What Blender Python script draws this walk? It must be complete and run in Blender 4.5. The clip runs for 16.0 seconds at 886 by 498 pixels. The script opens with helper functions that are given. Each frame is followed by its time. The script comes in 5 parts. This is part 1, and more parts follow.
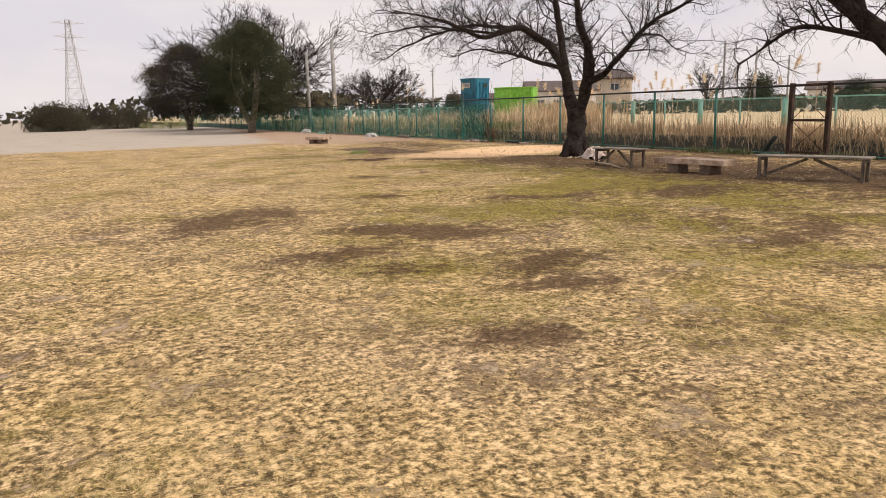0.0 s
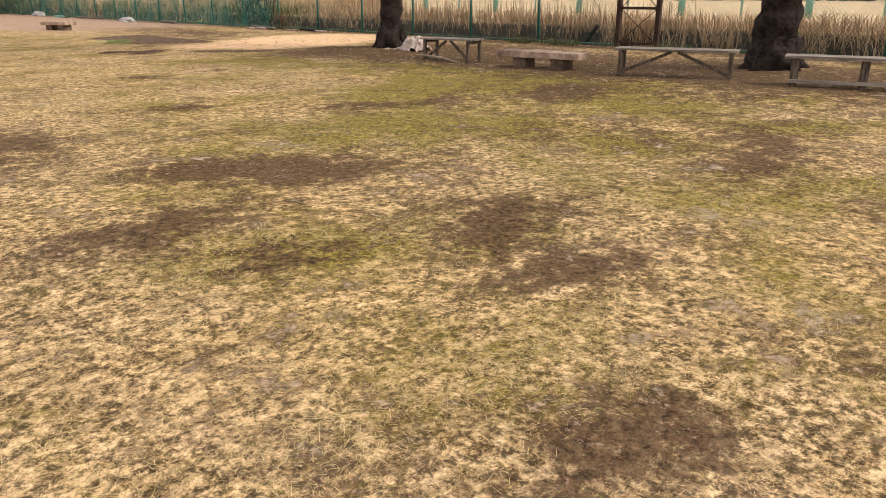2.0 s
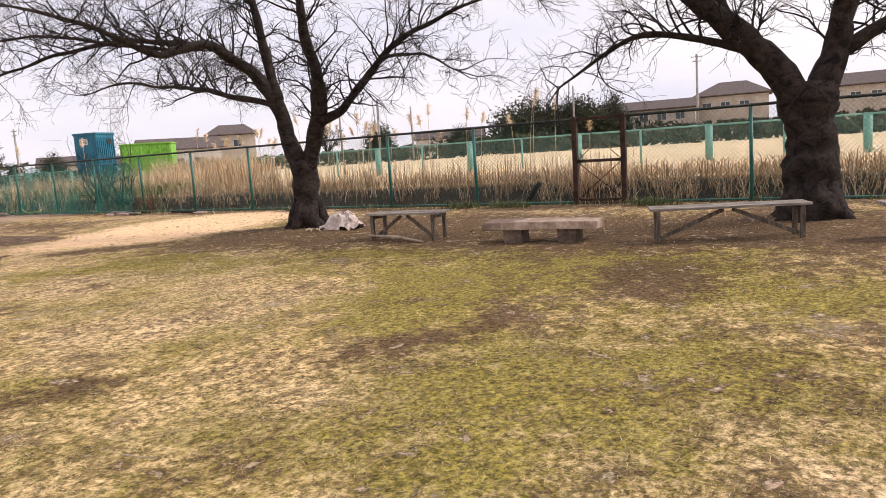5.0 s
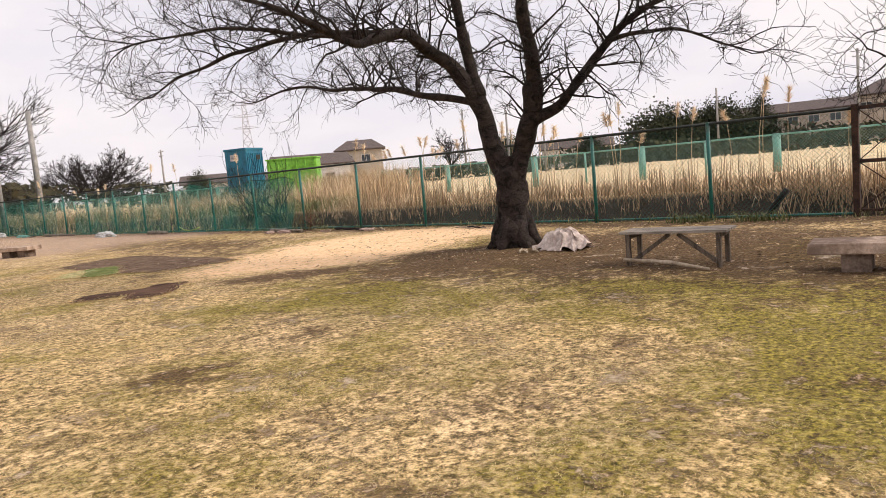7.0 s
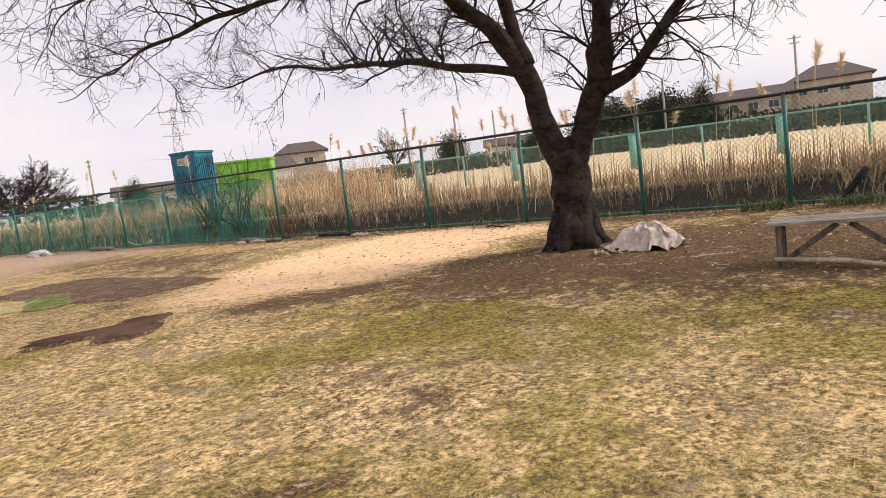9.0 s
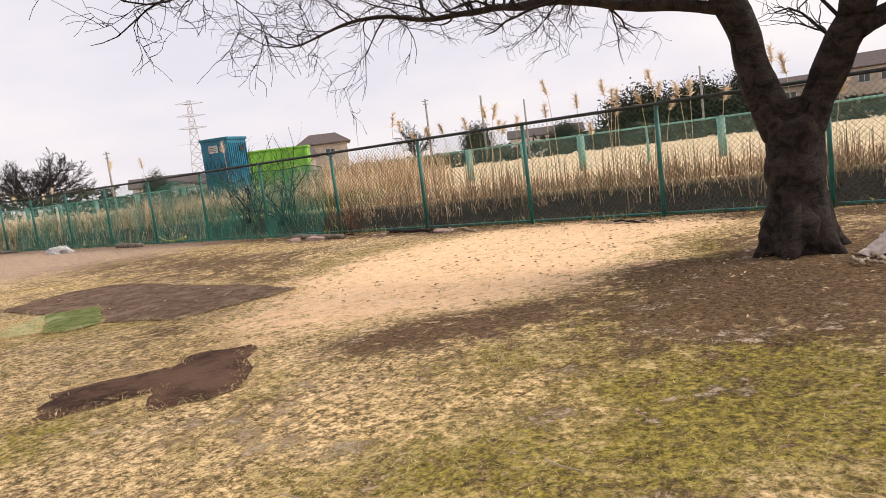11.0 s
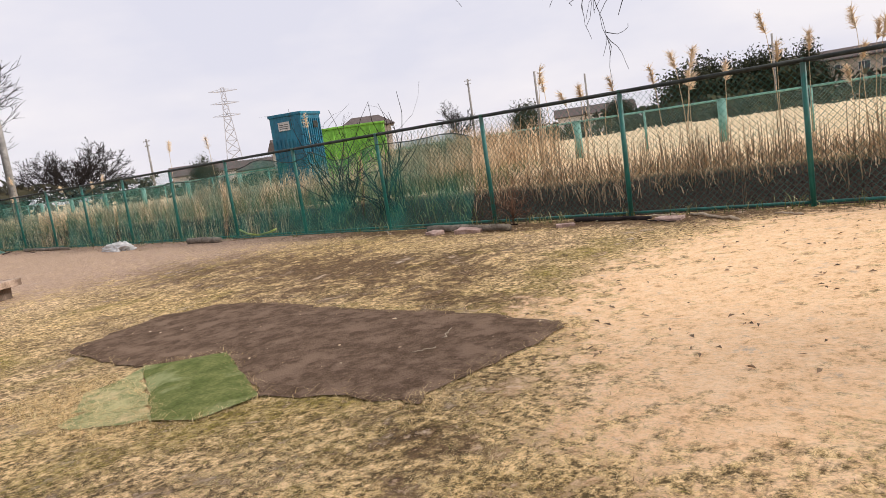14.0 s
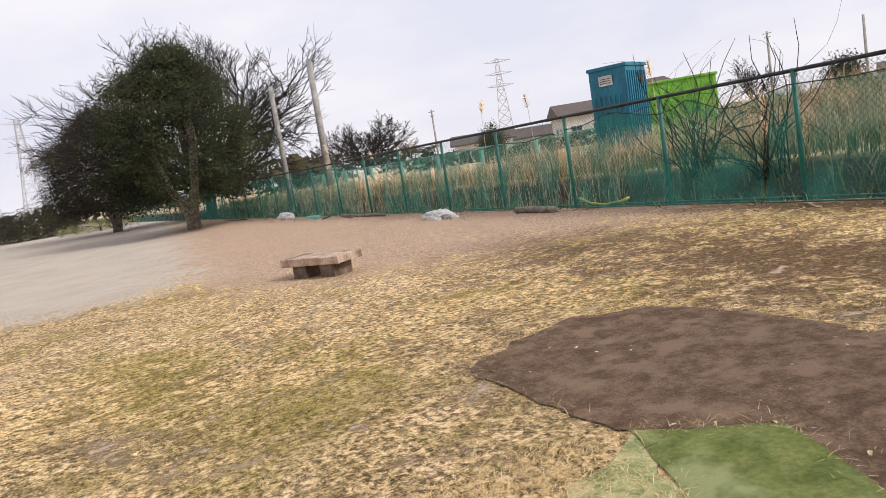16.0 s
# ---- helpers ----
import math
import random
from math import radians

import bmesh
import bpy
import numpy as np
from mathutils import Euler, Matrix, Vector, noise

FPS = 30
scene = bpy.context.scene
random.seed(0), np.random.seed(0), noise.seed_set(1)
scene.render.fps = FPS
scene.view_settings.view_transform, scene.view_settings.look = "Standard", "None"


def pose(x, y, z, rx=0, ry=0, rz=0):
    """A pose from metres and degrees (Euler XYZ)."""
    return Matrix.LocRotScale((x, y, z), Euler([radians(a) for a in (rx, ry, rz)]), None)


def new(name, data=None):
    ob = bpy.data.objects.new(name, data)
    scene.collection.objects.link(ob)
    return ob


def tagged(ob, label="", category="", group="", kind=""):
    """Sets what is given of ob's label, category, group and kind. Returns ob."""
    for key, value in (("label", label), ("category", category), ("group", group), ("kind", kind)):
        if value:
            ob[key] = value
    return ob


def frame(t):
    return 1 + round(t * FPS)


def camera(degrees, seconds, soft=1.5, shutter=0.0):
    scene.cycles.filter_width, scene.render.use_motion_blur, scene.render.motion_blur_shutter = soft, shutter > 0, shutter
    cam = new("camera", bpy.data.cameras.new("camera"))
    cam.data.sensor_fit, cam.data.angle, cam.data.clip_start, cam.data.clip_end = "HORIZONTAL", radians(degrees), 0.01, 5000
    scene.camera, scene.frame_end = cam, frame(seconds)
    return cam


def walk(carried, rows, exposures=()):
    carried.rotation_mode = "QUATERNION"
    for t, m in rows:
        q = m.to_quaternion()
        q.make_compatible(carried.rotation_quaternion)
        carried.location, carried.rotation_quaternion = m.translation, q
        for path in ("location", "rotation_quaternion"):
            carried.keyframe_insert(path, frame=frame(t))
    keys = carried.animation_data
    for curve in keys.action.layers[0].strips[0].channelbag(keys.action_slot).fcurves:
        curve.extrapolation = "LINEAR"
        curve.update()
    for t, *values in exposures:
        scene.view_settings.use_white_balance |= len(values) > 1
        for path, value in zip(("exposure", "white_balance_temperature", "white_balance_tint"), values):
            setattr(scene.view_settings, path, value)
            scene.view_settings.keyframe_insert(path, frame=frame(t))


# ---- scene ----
cam = camera(62.9, 16.0, 0.6)
METRES, EYE, TILT, LEAN, TURN = 23.7, 1.302, 0.3, 0.4, -28.3
ROWS = [
    (0.0, 0.0, 0.0, 0.0, -0.16, -11.12, 0.83),
    (0.5, -0.0108, 0.0252, -0.0004, -8.08, -10.52, 1.71),
    (1.0, -0.015, 0.0505, -0.0014, -14.45, -10.64, 1.84),
    (1.5, -0.0232, 0.0784, -0.0031, -12.26, -12.36, -1.43),
    (2.0, -0.0277, 0.1104, -0.0035, -17.76, -19.7, -0.35),
    (2.5, -0.0338, 0.1393, -0.0041, -15.92, -17.73, 0.98),
    (3.0, -0.0375, 0.1673, -0.0036, -22.76, -17.6, 4.92),
    (5.5, -0.048, 0.3186, -0.0024, -30.09, -6.32, 3.49),
    (6.0, -0.0528, 0.3498, -0.0024, -25.91, -5.37, 2.31),
    (6.5, -0.0577, 0.3842, -0.0035, -22.78, -5.99, 3.03),
    (7.0, -0.0668, 0.4162, -0.0029, -21.12, -6.23, 4.58),
    (7.5, -0.0716, 0.4479, -0.0026, -21.55, -6.14, 5.99),
    (8.0, -0.0778, 0.4757, -0.003, -24.82, -5.7, 6.28),
    (10.5, -0.095, 0.6303, -0.0054, -26.56, -6.98, 6.75),
    (11.0, -0.0977, 0.6648, -0.0053, -25.1, -7.07, 6.64),
    (11.5, -0.1013, 0.6968, -0.0058, -24.39, -7.03, 6.59),
    (12.0, -0.1058, 0.7287, -0.006, -23.94, -6.93, 6.71),
    (12.5, -0.1117, 0.7575, -0.0053, -24.16, -6.9, 6.62),
    (13.0, -0.1176, 0.7902, -0.0063, -21.42, -9.45, 6.25),
    (13.5, -0.1238, 0.8213, -0.0051, -23.41, -7.77, 7.33),
    (14.0, -0.127, 0.853, -0.005, -22.78, -8.03, 7.74),
    (14.5, -0.1362, 0.8852, -0.0046, -17.22, -7.0, 7.33),
    (15.0, -0.1449, 0.9159, -0.0053, -9.64, -6.86, 8.08),
    (15.5, -0.1574, 0.9455, -0.0054, -4.72, -7.02, 8.18),
    (16.0, -0.17, 0.9788, -0.0053, -1.96, -7.44, 8.76),
]
walk(cam, [(t, pose(0, 0, EYE, TILT, LEAN, TURN) @ pose(METRES * x, METRES * y, METRES * z, 90 + pitch, roll, yaw)) for t, x, y, z, yaw, pitch, roll in ROWS],
     [(0.0, -0.08, 7100, 12), (2.0, 0.0, 7150, 13), (2.5, 0.15, 5350, 20), (3.0, 0.28, 5900, 15), (5.5, 0.14, 6700, 14), (6.5, 0.10, 6850, 13),
      (8.0, 0.08, 6850, 12), (11.0, 0.08, 6800, 12), (14.0, 0.0, 6550, 11), (16.0, 0.06, 6450, 10)])


# ---- world and light: a bright overcast winter sky ----
world = bpy.data.worlds.new("overcast_sky")
scene.world = world
world.use_nodes = True
wn, wl = world.node_tree.nodes, world.node_tree.links
wn.clear()
SUN_EL, SUN_AZ = 38.0, 150.0
sky = wn.new("ShaderNodeTexSky")
sky.sky_type, sky.sun_disc = "NISHITA", False
sky.sun_elevation, sky.sun_rotation = radians(SUN_EL), radians(SUN_AZ)
sky.air_density, sky.dust_density, sky.ozone_density = 1.0, 3.0, 1.0
tc = wn.new("ShaderNodeTexCoord")
flat = wn.new("ShaderNodeMapping")
flat.inputs["Scale"].default_value = (1.0, 1.0, 2.6)
cloud = wn.new("ShaderNodeTexNoise")
cloud.inputs["Scale"].default_value, cloud.inputs["Detail"].default_value = 2.4, 5
tint = wn.new("ShaderNodeValToRGB")
tint.color_ramp.elements[0].position, tint.color_ramp.elements[1].position = 0.40, 0.62
tint.color_ramp.elements[0].color = (0.79, 0.79, 0.90, 1)
tint.color_ramp.elements[1].color = (0.96, 0.925, 0.965, 1)
veil = wn.new("ShaderNodeMixRGB")
veil.inputs[0].default_value = 0.93
level = wn.new("ShaderNodeVectorMath")
level.operation = "SCALE"
level.inputs["Scale"].default_value = 0.10
background = wn.new("ShaderNodeBackground")
background.inputs["Strength"].default_value = 1.0
wout = wn.new("ShaderNodeOutputWorld")
wl.new(tc.outputs["Generated"], flat.inputs[0])
wl.new(flat.outputs[0], cloud.inputs["Vector"])
wl.new(cloud.outputs[0], tint.inputs[0])
wl.new(sky.outputs[0], level.inputs[0])
wl.new(level.outputs[0], veil.inputs[1])
wl.new(tint.outputs[0], veil.inputs[2])
wl.new(veil.outputs[0], background.inputs[0])
wl.new(background.outputs[0], wout.inputs[0])

sun = new("sun", bpy.data.lights.new("sun", "SUN"))
sun.data.energy, sun.data.angle, sun.data.color = 3.0, radians(20), (1.0, 0.95, 0.88)
sun.matrix_world = pose(0, 0, 30, 90 - SUN_EL, 0, 180 - SUN_AZ)


# ---- materials ----
class Nodes:
    """A small builder of node materials."""

    def __init__(self, name):
        self.mat = bpy.data.materials.new(name)
        self.mat.use_nodes = True
        self.n, self.l = self.mat.node_tree.nodes, self.mat.node_tree.links
        self.b = self.n["Principled BSDF"]
        self.co = self.n.new("ShaderNodeTexCoord").outputs["Object"]

    def noise(self, scale, detail=4, rough=0.6, stretch=None, distort=0.0, co=None):
        t = self.n.new("ShaderNodeTexNoise")
        t.inputs["Scale"].default_value, t.inputs["Detail"].default_value = scale, detail
        t.inputs["Roughness"].default_value, t.inputs["Distortion"].default_value = rough, distort
        src = co or self.co
        if stretch:
            m = self.n.new("ShaderNodeMapping")
            m.inputs["Scale"].default_value = stretch
            self.l.new(src, m.inputs[0])
            src = m.outputs[0]
        self.l.new(src, t.inputs["Vector"])
        return t.outputs[0]

    def ramp(self, src, stops):
        r = self.n.new("ShaderNodeValToRGB")
        e = r.color_ramp.elements
        while len(e) < len(stops):
            e.new(0.5)
        for el, (p, c) in zip(e, stops):
            el.position = p
            el.color = (*c, 1) if isinstance(c, tuple) else (c, c, c, 1)
        self.l.new(src, r.inputs[0])
        return r.outputs[0]

    def mix(self, fac, a, b, mode="MIX"):
        m = self.n.new("ShaderNodeMixRGB")
        m.blend_type = mode
        for i, v in enumerate((fac, a, b)):
            if isinstance(v, (int, float)):
                m.inputs[i].default_value = v if i == 0 else (v, v, v, 1)
            elif isinstance(v, tuple):
                m.inputs[i].default_value = (*v, 1)
            else:
                self.l.new(v, m.inputs[i])
        return m.outputs[0]

    def math(self, op, a, b=0.0):
        m = self.n.new("ShaderNodeMath")
        m.operation = op
        m.use_clamp = op in ("MULTIPLY_ADD",)
        for i, v in enumerate((a, b)):
            if isinstance(v, (int, float)):
                m.inputs[i].default_value = v
            else:
                self.l.new(v, m.inputs[i])
        return m.outputs[0]

    def attr(self, name):
        a = self.n.new("ShaderNodeAttribute")
        a.attribute_name = name
        return a.outputs["Fac"]

    def random(self):
        return self.n.new("ShaderNodeObjectInfo").outputs["Random"]

    def bump(self, src, strength, distance=0.02):
        b = self.n.new("ShaderNodeBump")
        b.inputs["Strength"].default_value, b.inputs["Distance"].default_value = strength, distance
        self.l.new(src, b.inputs["Height"])
        self.l.new(b.outputs[0], self.b.inputs["Normal"])

    def done(self, color, rough=0.9, metal=0.0, spec=0.3):
        if isinstance(color, tuple):
            self.b.inputs["Base Color"].default_value = (*color, 1)
        else:
            self.l.new(color, self.b.inputs["Base Color"])
        if isinstance(rough, (int, float)):
            self.b.inputs["Roughness"].default_value = rough
        else:
            self.l.new(rough, self.b.inputs["Roughness"])
        self.b.inputs["Metallic"].default_value = metal
        self.b.inputs["Specular IOR Level"].default_value = spec
        return self.mat


def worn(name, dark, light, scale, rough=0.8, stretch=None, bump=0.3, metal=0.0, stain=None, spec=0.3, bd=0.01):
    """A surface mottled between two colours at two scales, with fine relief."""
    m = Nodes(name)
    a, f = m.noise(scale, 5, 0.65, stretch), m.noise(scale * 7, 3, 0.6, stretch)
    c = m.mix(m.ramp(a, [(0.38, 0.0), (0.62, 1.0)]), dark, light)
    c = m.mix(0.45, c, m.ramp(f, [(0.36, 0.35), (0.62, 1.0)]), "MULTIPLY")
    if stain:
        c = m.mix(m.ramp(m.noise(scale * 0.35, 4), [(0.52, 0.0), (0.62, 0.8)]), c, stain)
    m.bump(f, bump, bd)
    return m.done(c, rough, metal, spec)


def ground_material():
    m = Nodes("dry_lawn")
    big, mid = m.noise(0.45, 4, 0.6), m.noise(1.5, 5, 0.65)
    fine = m.noise(26, 6, 0.8, None, 0.2)
    straw, straw2 = m.noise(60, 5, 0.8, (1, 0.45, 1), 0.3), m.noise(60, 5, 0.8, (0.45, 1, 1), 0.3)
    clump, tuft = m.noise(5.5, 6, 0.78, None, 0.3), m.noise(19, 6, 0.84, None, 0.15)
    straw_c = m.ramp(straw, [(0.40, (0.20, 0.12, 0.05)), (0.48, (0.64, 0.42, 0.19)), (0.56, (0.98, 0.74, 0.42))])
    straw_d = m.ramp(straw2, [(0.38, (0.18, 0.11, 0.05)), (0.48, (0.56, 0.37, 0.17)), (0.58, (0.90, 0.67, 0.36))])
    c = m.mix(0.5, straw_c, straw_d)
    # bleached and yellower stretches
    pale = m.noise(0.9, 6, 0.75, (1, 1, 1), 0.4)
    c = m.mix(m.ramp(pale, [(0.46, 0.0), (0.60, 0.55)]), c, (0.97, 0.69, 0.42))
    c = m.mix(m.ramp(big, [(0.42, 0.0), (0.60, 0.40)]), c, (0.80, 0.55, 0.20))
    # shade in the thatch gaps and highlights on the tufts, painted into the colour
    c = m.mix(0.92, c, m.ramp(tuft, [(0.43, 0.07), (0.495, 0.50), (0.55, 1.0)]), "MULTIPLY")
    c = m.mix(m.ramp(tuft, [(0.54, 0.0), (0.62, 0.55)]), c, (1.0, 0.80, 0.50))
    patch, lush = m.noise(0.8, 6, 0.7, None, 0.5), m.noise(0.55, 5, 0.65, (1, 1, 1), 0.3)
    # living green in the turf
    green = m.ramp(fine, [(0.40, (0.030, 0.026, 0.006)), (0.5, (0.17, 0.140, 0.022)), (0.62, (0.46, 0.37, 0.070))])
    gmask = m.math("ADD", m.attr("green"), m.math("MULTIPLY", m.math("SUBTRACT", lush, 0.50), 4.5))
    gmask = m.math("ADD", gmask, m.math("MULTIPLY", m.math("SUBTRACT", clump, 0.5), 2.2))
    c = m.mix(m.ramp(gmask, [(0.10, 0.0), (0.95, 0.85)]), c, green)
    # worn bare spots
    soil = m.ramp(fine, [(0.40, (0.022, 0.012, 0.008)), (0.60, (0.14, 0.080, 0.045))])
    bare = m.math("ADD", m.attr("bare"), m.math("MULTIPLY", m.math("SUBTRACT", clump, 0.5), 5.5))
    bare = m.math("ADD", bare, m.math("MULTIPLY", m.math("SUBTRACT", tuft, 0.5), 3.0))
    bare = m.math("ADD", bare, m.math("MULTIPLY", m.math("SUBTRACT", mid, 0.5), 2.0))
    bare = m.math("ADD", bare, m.math("MULTIPLY", m.math("SUBTRACT", patch, 0.5), 2.5))
    c = m.mix(m.ramp(bare, [(0.28, 0.0), (0.90, 0.86)]), c, soil)
    # trodden pale sand
    sandc = m.ramp(m.noise(9, 6, 0.8), [(0.36, (0.55, 0.33, 0.17)), (0.44, (0.88, 0.58, 0.33)), (0.64, (0.97, 0.70, 0.45))])
    sandc = m.mix(0.5, sandc, m.ramp(straw, [(0.36, 0.45), (0.50, 1.0)]), "MULTIPLY")
    sand = m.math("ADD", m.attr("sand"), m.math("MULTIPLY", m.math("SUBTRACT", clump, 0.5), 3.2))
    sand = m.math("ADD", sand, m.math("MULTIPLY", m.math("SUBTRACT", mid, 0.5), 1.2))
    c = m.mix(m.ramp(sand, [(0.35, 0.0), (0.80, 0.92)]), c, sandc)
    # scuffed pinkish earth between lawn and yard
    scuffc = m.ramp(fine, [(0.38, (0.15, 0.095, 0.068)), (0.5, (0.40, 0.28, 0.21)), (0.62, (0.66, 0.49, 0.37))])
    scuff = m.math("ADD", m.attr("scuff"), m.math("MULTIPLY", m.math("SUBTRACT", clump, 0.5), 3.0))
    c = m.mix(m.ramp(scuff, [(0.3, 0.0), (0.9, 0.85)]), c, scuffc)
    # grey gravelly yard
    gravc = m.ramp(m.noise(30, 5, 0.85), [(0.38, (0.24, 0.20, 0.16)), (0.62, (0.60, 0.52, 0.44))])
    gravc = m.mix(m.ramp(lush, [(0.42, 0.0), (0.58, 0.5)]), gravc, (0.50, 0.44, 0.37))
    grav = m.math("ADD", m.attr("gravel"), m.math("MULTIPLY", m.math("SUBTRACT", clump, 0.5), 2.2))
    grav = m.math("ADD", grav, m.math("MULTIPLY", m.math("SUBTRACT", mid, 0.5), 1.6))
    c = m.mix(m.ramp(grav, [(0.25, 0.0), (0.80, 1.0)]), c, gravc)
    # ditch soil and the straw-coloured field beyond it
    ditch = m.ramp(fine, [(0.38, (0.018, 0.014, 0.012)), (0.62, (0.10, 0.078, 0.062))])
    c = m.mix(m.attr("ditch"), c, ditch)
    fieldc = m.ramp(m.noise(1.2, 6, 0.75), [(0.38, (0.52, 0.38, 0.21)), (0.62, (0.86, 0.70, 0.46))])
    c = m.mix(m.attr("field"), c, fieldc)
    m.bump(m.mix(0.5, tuft, straw), 0.6, 0.03)
    return m.done(c, 0.95, 0, 0.1)


def blade_material(name, stops, rough=0.8):
    """Colour runs with the tone given to each blade."""
    m = Nodes(name)
    return m.done(m.ramp(m.attr("tone"), stops), rough, 0, 0.2)


def net_material():
    m = Nodes("green_debris_net")
    c = m.ramp(m.noise(3, 4), [(0.3, (0.010, 0.12, 0.085)), (0.7, (0.03, 0.26, 0.19))])
    m.done(c, 0.7)
    n = m.noise(1.3, 4, 0.6)
    a = m.ramp(n, [(0.38, 0.16), (0.62, 0.60)])
    m.l.new(a, m.b.inputs["Alpha"])
    return m.mat


def bark_material(name, dark, light):
    m = Nodes(name)
    rings = m.noise(6, 6, 0.75, (1, 1, 1.3), 0.8)
    fine = m.noise(38, 4, 0.7)
    c = m.mix(m.ramp(rings, [(0.4, 0.0), (0.62, 1.0)]), dark, light)
    c = m.mix(0.5, c, m.ramp(fine, [(0.25, 0.25), (0.7, 1.0)]), "MULTIPLY")
    m.bump(m.mix(0.5, rings, fine), 0.9, 0.04)
    return m.done(c, 0.9, 0, 0.2)


M_GROUND = ground_material()
M_BARK = bark_material("cherry_bark", (0.012, 0.009, 0.008), (0.066, 0.048, 0.040))
M_TWIG = worn("twig_bark", (0.010, 0.007, 0.007), (0.034, 0.024, 0.021), 9, 0.85)
M_PALEBARK = bark_material("pale_bark", (0.16, 0.13, 0.10), (0.36, 0.31, 0.25))
M_POST = worn("green_painted_steel", (0.008, 0.115, 0.095), (0.020, 0.19, 0.155), 6, 0.45, (1, 1, 0.3), 0.1, 0.0, (0.05, 0.09, 0.07), 0.5)
M_RAIL = worn("dark_weathered_rail", (0.018, 0.022, 0.020), (0.045, 0.055, 0.050), 7, 0.6, None, 0.1)
M_WIRE = worn("green_coated_wire", (0.03, 0.115, 0.095), (0.06, 0.17, 0.14), 4, 0.5, None, 0.05)
M_PALEGREEN = worn("sunbleached_green_steel", (0.16, 0.40, 0.33), (0.28, 0.52, 0.45), 3, 0.55, None, 0.05)
M_PALEWIRE = worn("sunbleached_green_wire", (0.25, 0.42, 0.36), (0.38, 0.54, 0.48), 3, 0.6, None, 0.05)
M_RUST = worn("rusty_brown_steel", (0.030, 0.017, 0.013), (0.085, 0.045, 0.030), 9, 0.8, None, 0.4)
M_WOOD = worn("weathered_grey_wood", (0.17, 0.145, 0.12), (0.44, 0.385, 0.325), 4, 0.85, (6, 0.6, 6), 0.4)
M_WOODLEG = worn("weathered_brown_wood", (0.07, 0.055, 0.042), (0.20, 0.155, 0.115), 5, 0.85, (5, 5, 0.7), 0.4)
M_PALEWOOD = worn("bleached_stick", (0.35, 0.27, 0.19), (0.55, 0.45, 0.33), 6, 0.85, None, 0.3)
M_STONE = worn("weathered_concrete", (0.36, 0.26, 0.19), (0.62, 0.47, 0.365), 5, 0.9, None, 0.5, 0, (0.15, 0.10, 0.075), 0.2)
# bench legs, darker than the concrete seat
M_STONELEG = worn("dark_concrete", (0.11, 0.078, 0.058), (0.26, 0.19, 0.145), 5, 0.95, None, 0.5)
M_CLOTH = worn("faded_pink_beige_tarp", (0.60, 0.49, 0.43), (0.82, 0.71, 0.64), 3, 0.9, None, 0.3, 0, (0.40, 0.30, 0.26))
M_DIRT = worn("bare_brown_soil", (0.125, 0.080, 0.051), (0.235, 0.157, 0.106), 9.0, 0.95, None, 0.9, 0, (0.25, 0.17, 0.118), 0.1, 0.02)
M_DARKDIRT = worn("moist_dark_soil", (0.045, 0.024, 0.016), (0.115, 0.063, 0.041), 4.0, 0.95, None, 0.9, 0, (0.14, 0.082, 0.055), 0.1, 0.02)
M_MAT = worn("faded_green_turf_mat", (0.115, 0.145, 0.040), (0.205, 0.225, 0.075), 5.5, 0.95, None, 0.6, 0, (0.30, 0.32, 0.15), 0.1)
M_MATOLD = worn("straw_covered_turf_mat", (0.22, 0.26, 0.11), (0.52, 0.48, 0.24), 9, 0.95, None, 0.7, 0, (0.56, 0.45, 0.25), 0.1)
M_DEADSTEM = worn("reddish_dead_stem", (0.10, 0.05, 0.03), (0.26, 0.14, 0.085), 9, 0.85)
M_SLAB = worn("pinkish_broken_stone", (0.33, 0.22, 0.18), (0.58, 0.42, 0.36), 8, 0.9, None, 0.4)
M_NET = net_material()
M_STRAW = blade_material("dry_grass_blades", [(0.0, (0.05, 0.03, 0.016)), (0.3, (0.26, 0.165, 0.07)), (0.6, (0.66, 0.47, 0.21)), (0.85, (0.88, 0.69, 0.40)), (1.0, (0.26, 0.27, 0.045))])
M_REED = blade_material("dry_reed", [(0.0, (0.10, 0.066, 0.045)), (0.4, (0.38, 0.26, 0.16)), (0.75, (0.64, 0.48, 0.30)), (1.0, (0.84, 0.68, 0.48))])
M_WEED = blade_material("rank_green_weed", [(0.0, (0.04, 0.05, 0.02)), (0.5, (0.14, 0.155, 0.06)), (1.0, (0.40, 0.36, 0.19))])
M_LEAF = blade_material("dark_evergreen_leaf", [(0.0, (0.010, 0.014, 0.007)), (0.5, (0.026, 0.032, 0.013)), (1.0, (0.062, 0.060, 0.025))])
M_RUSTLEAF = blade_material("browned_evergreen_leaf", [(0.0, (0.012, 0.012, 0.008)), (0.5, (0.035, 0.033, 0.018)), (1.0, (0.075, 0.062, 0.034))])
M_BLUE = worn("blue_painted_steel", (0.006, 0.125, 0.21), (0.012, 0.20, 0.30), 1.6, 0.5, (1, 1, 0.4), 0.05, 0, (0.02, 0.12, 0.17), 0.5)
M_LIME = worn("lime_green_sheet", (0.17, 0.44, 0.045), (0.25, 0.56, 0.09), 1.0, 0.6, None, 0.1)
M_WHITE = worn("off_white_paint", (0.55, 0.53, 0.50), (0.75, 0.73, 0.70), 2, 0.7, None, 0.05)
M_POLE = worn("grey_concrete_pole", (0.24, 0.23, 0.22), (0.40, 0.38, 0.36), 3, 0.85, None, 0.1)
# far pylon steel, its colour lightened to paint in the distance haze
M_HAZYSTEEL = worn("hazed_steel_lattice", (0.42, 0.42, 0.46), (0.55, 0.55, 0.6), 0.5, 0.6, None, 0.0)
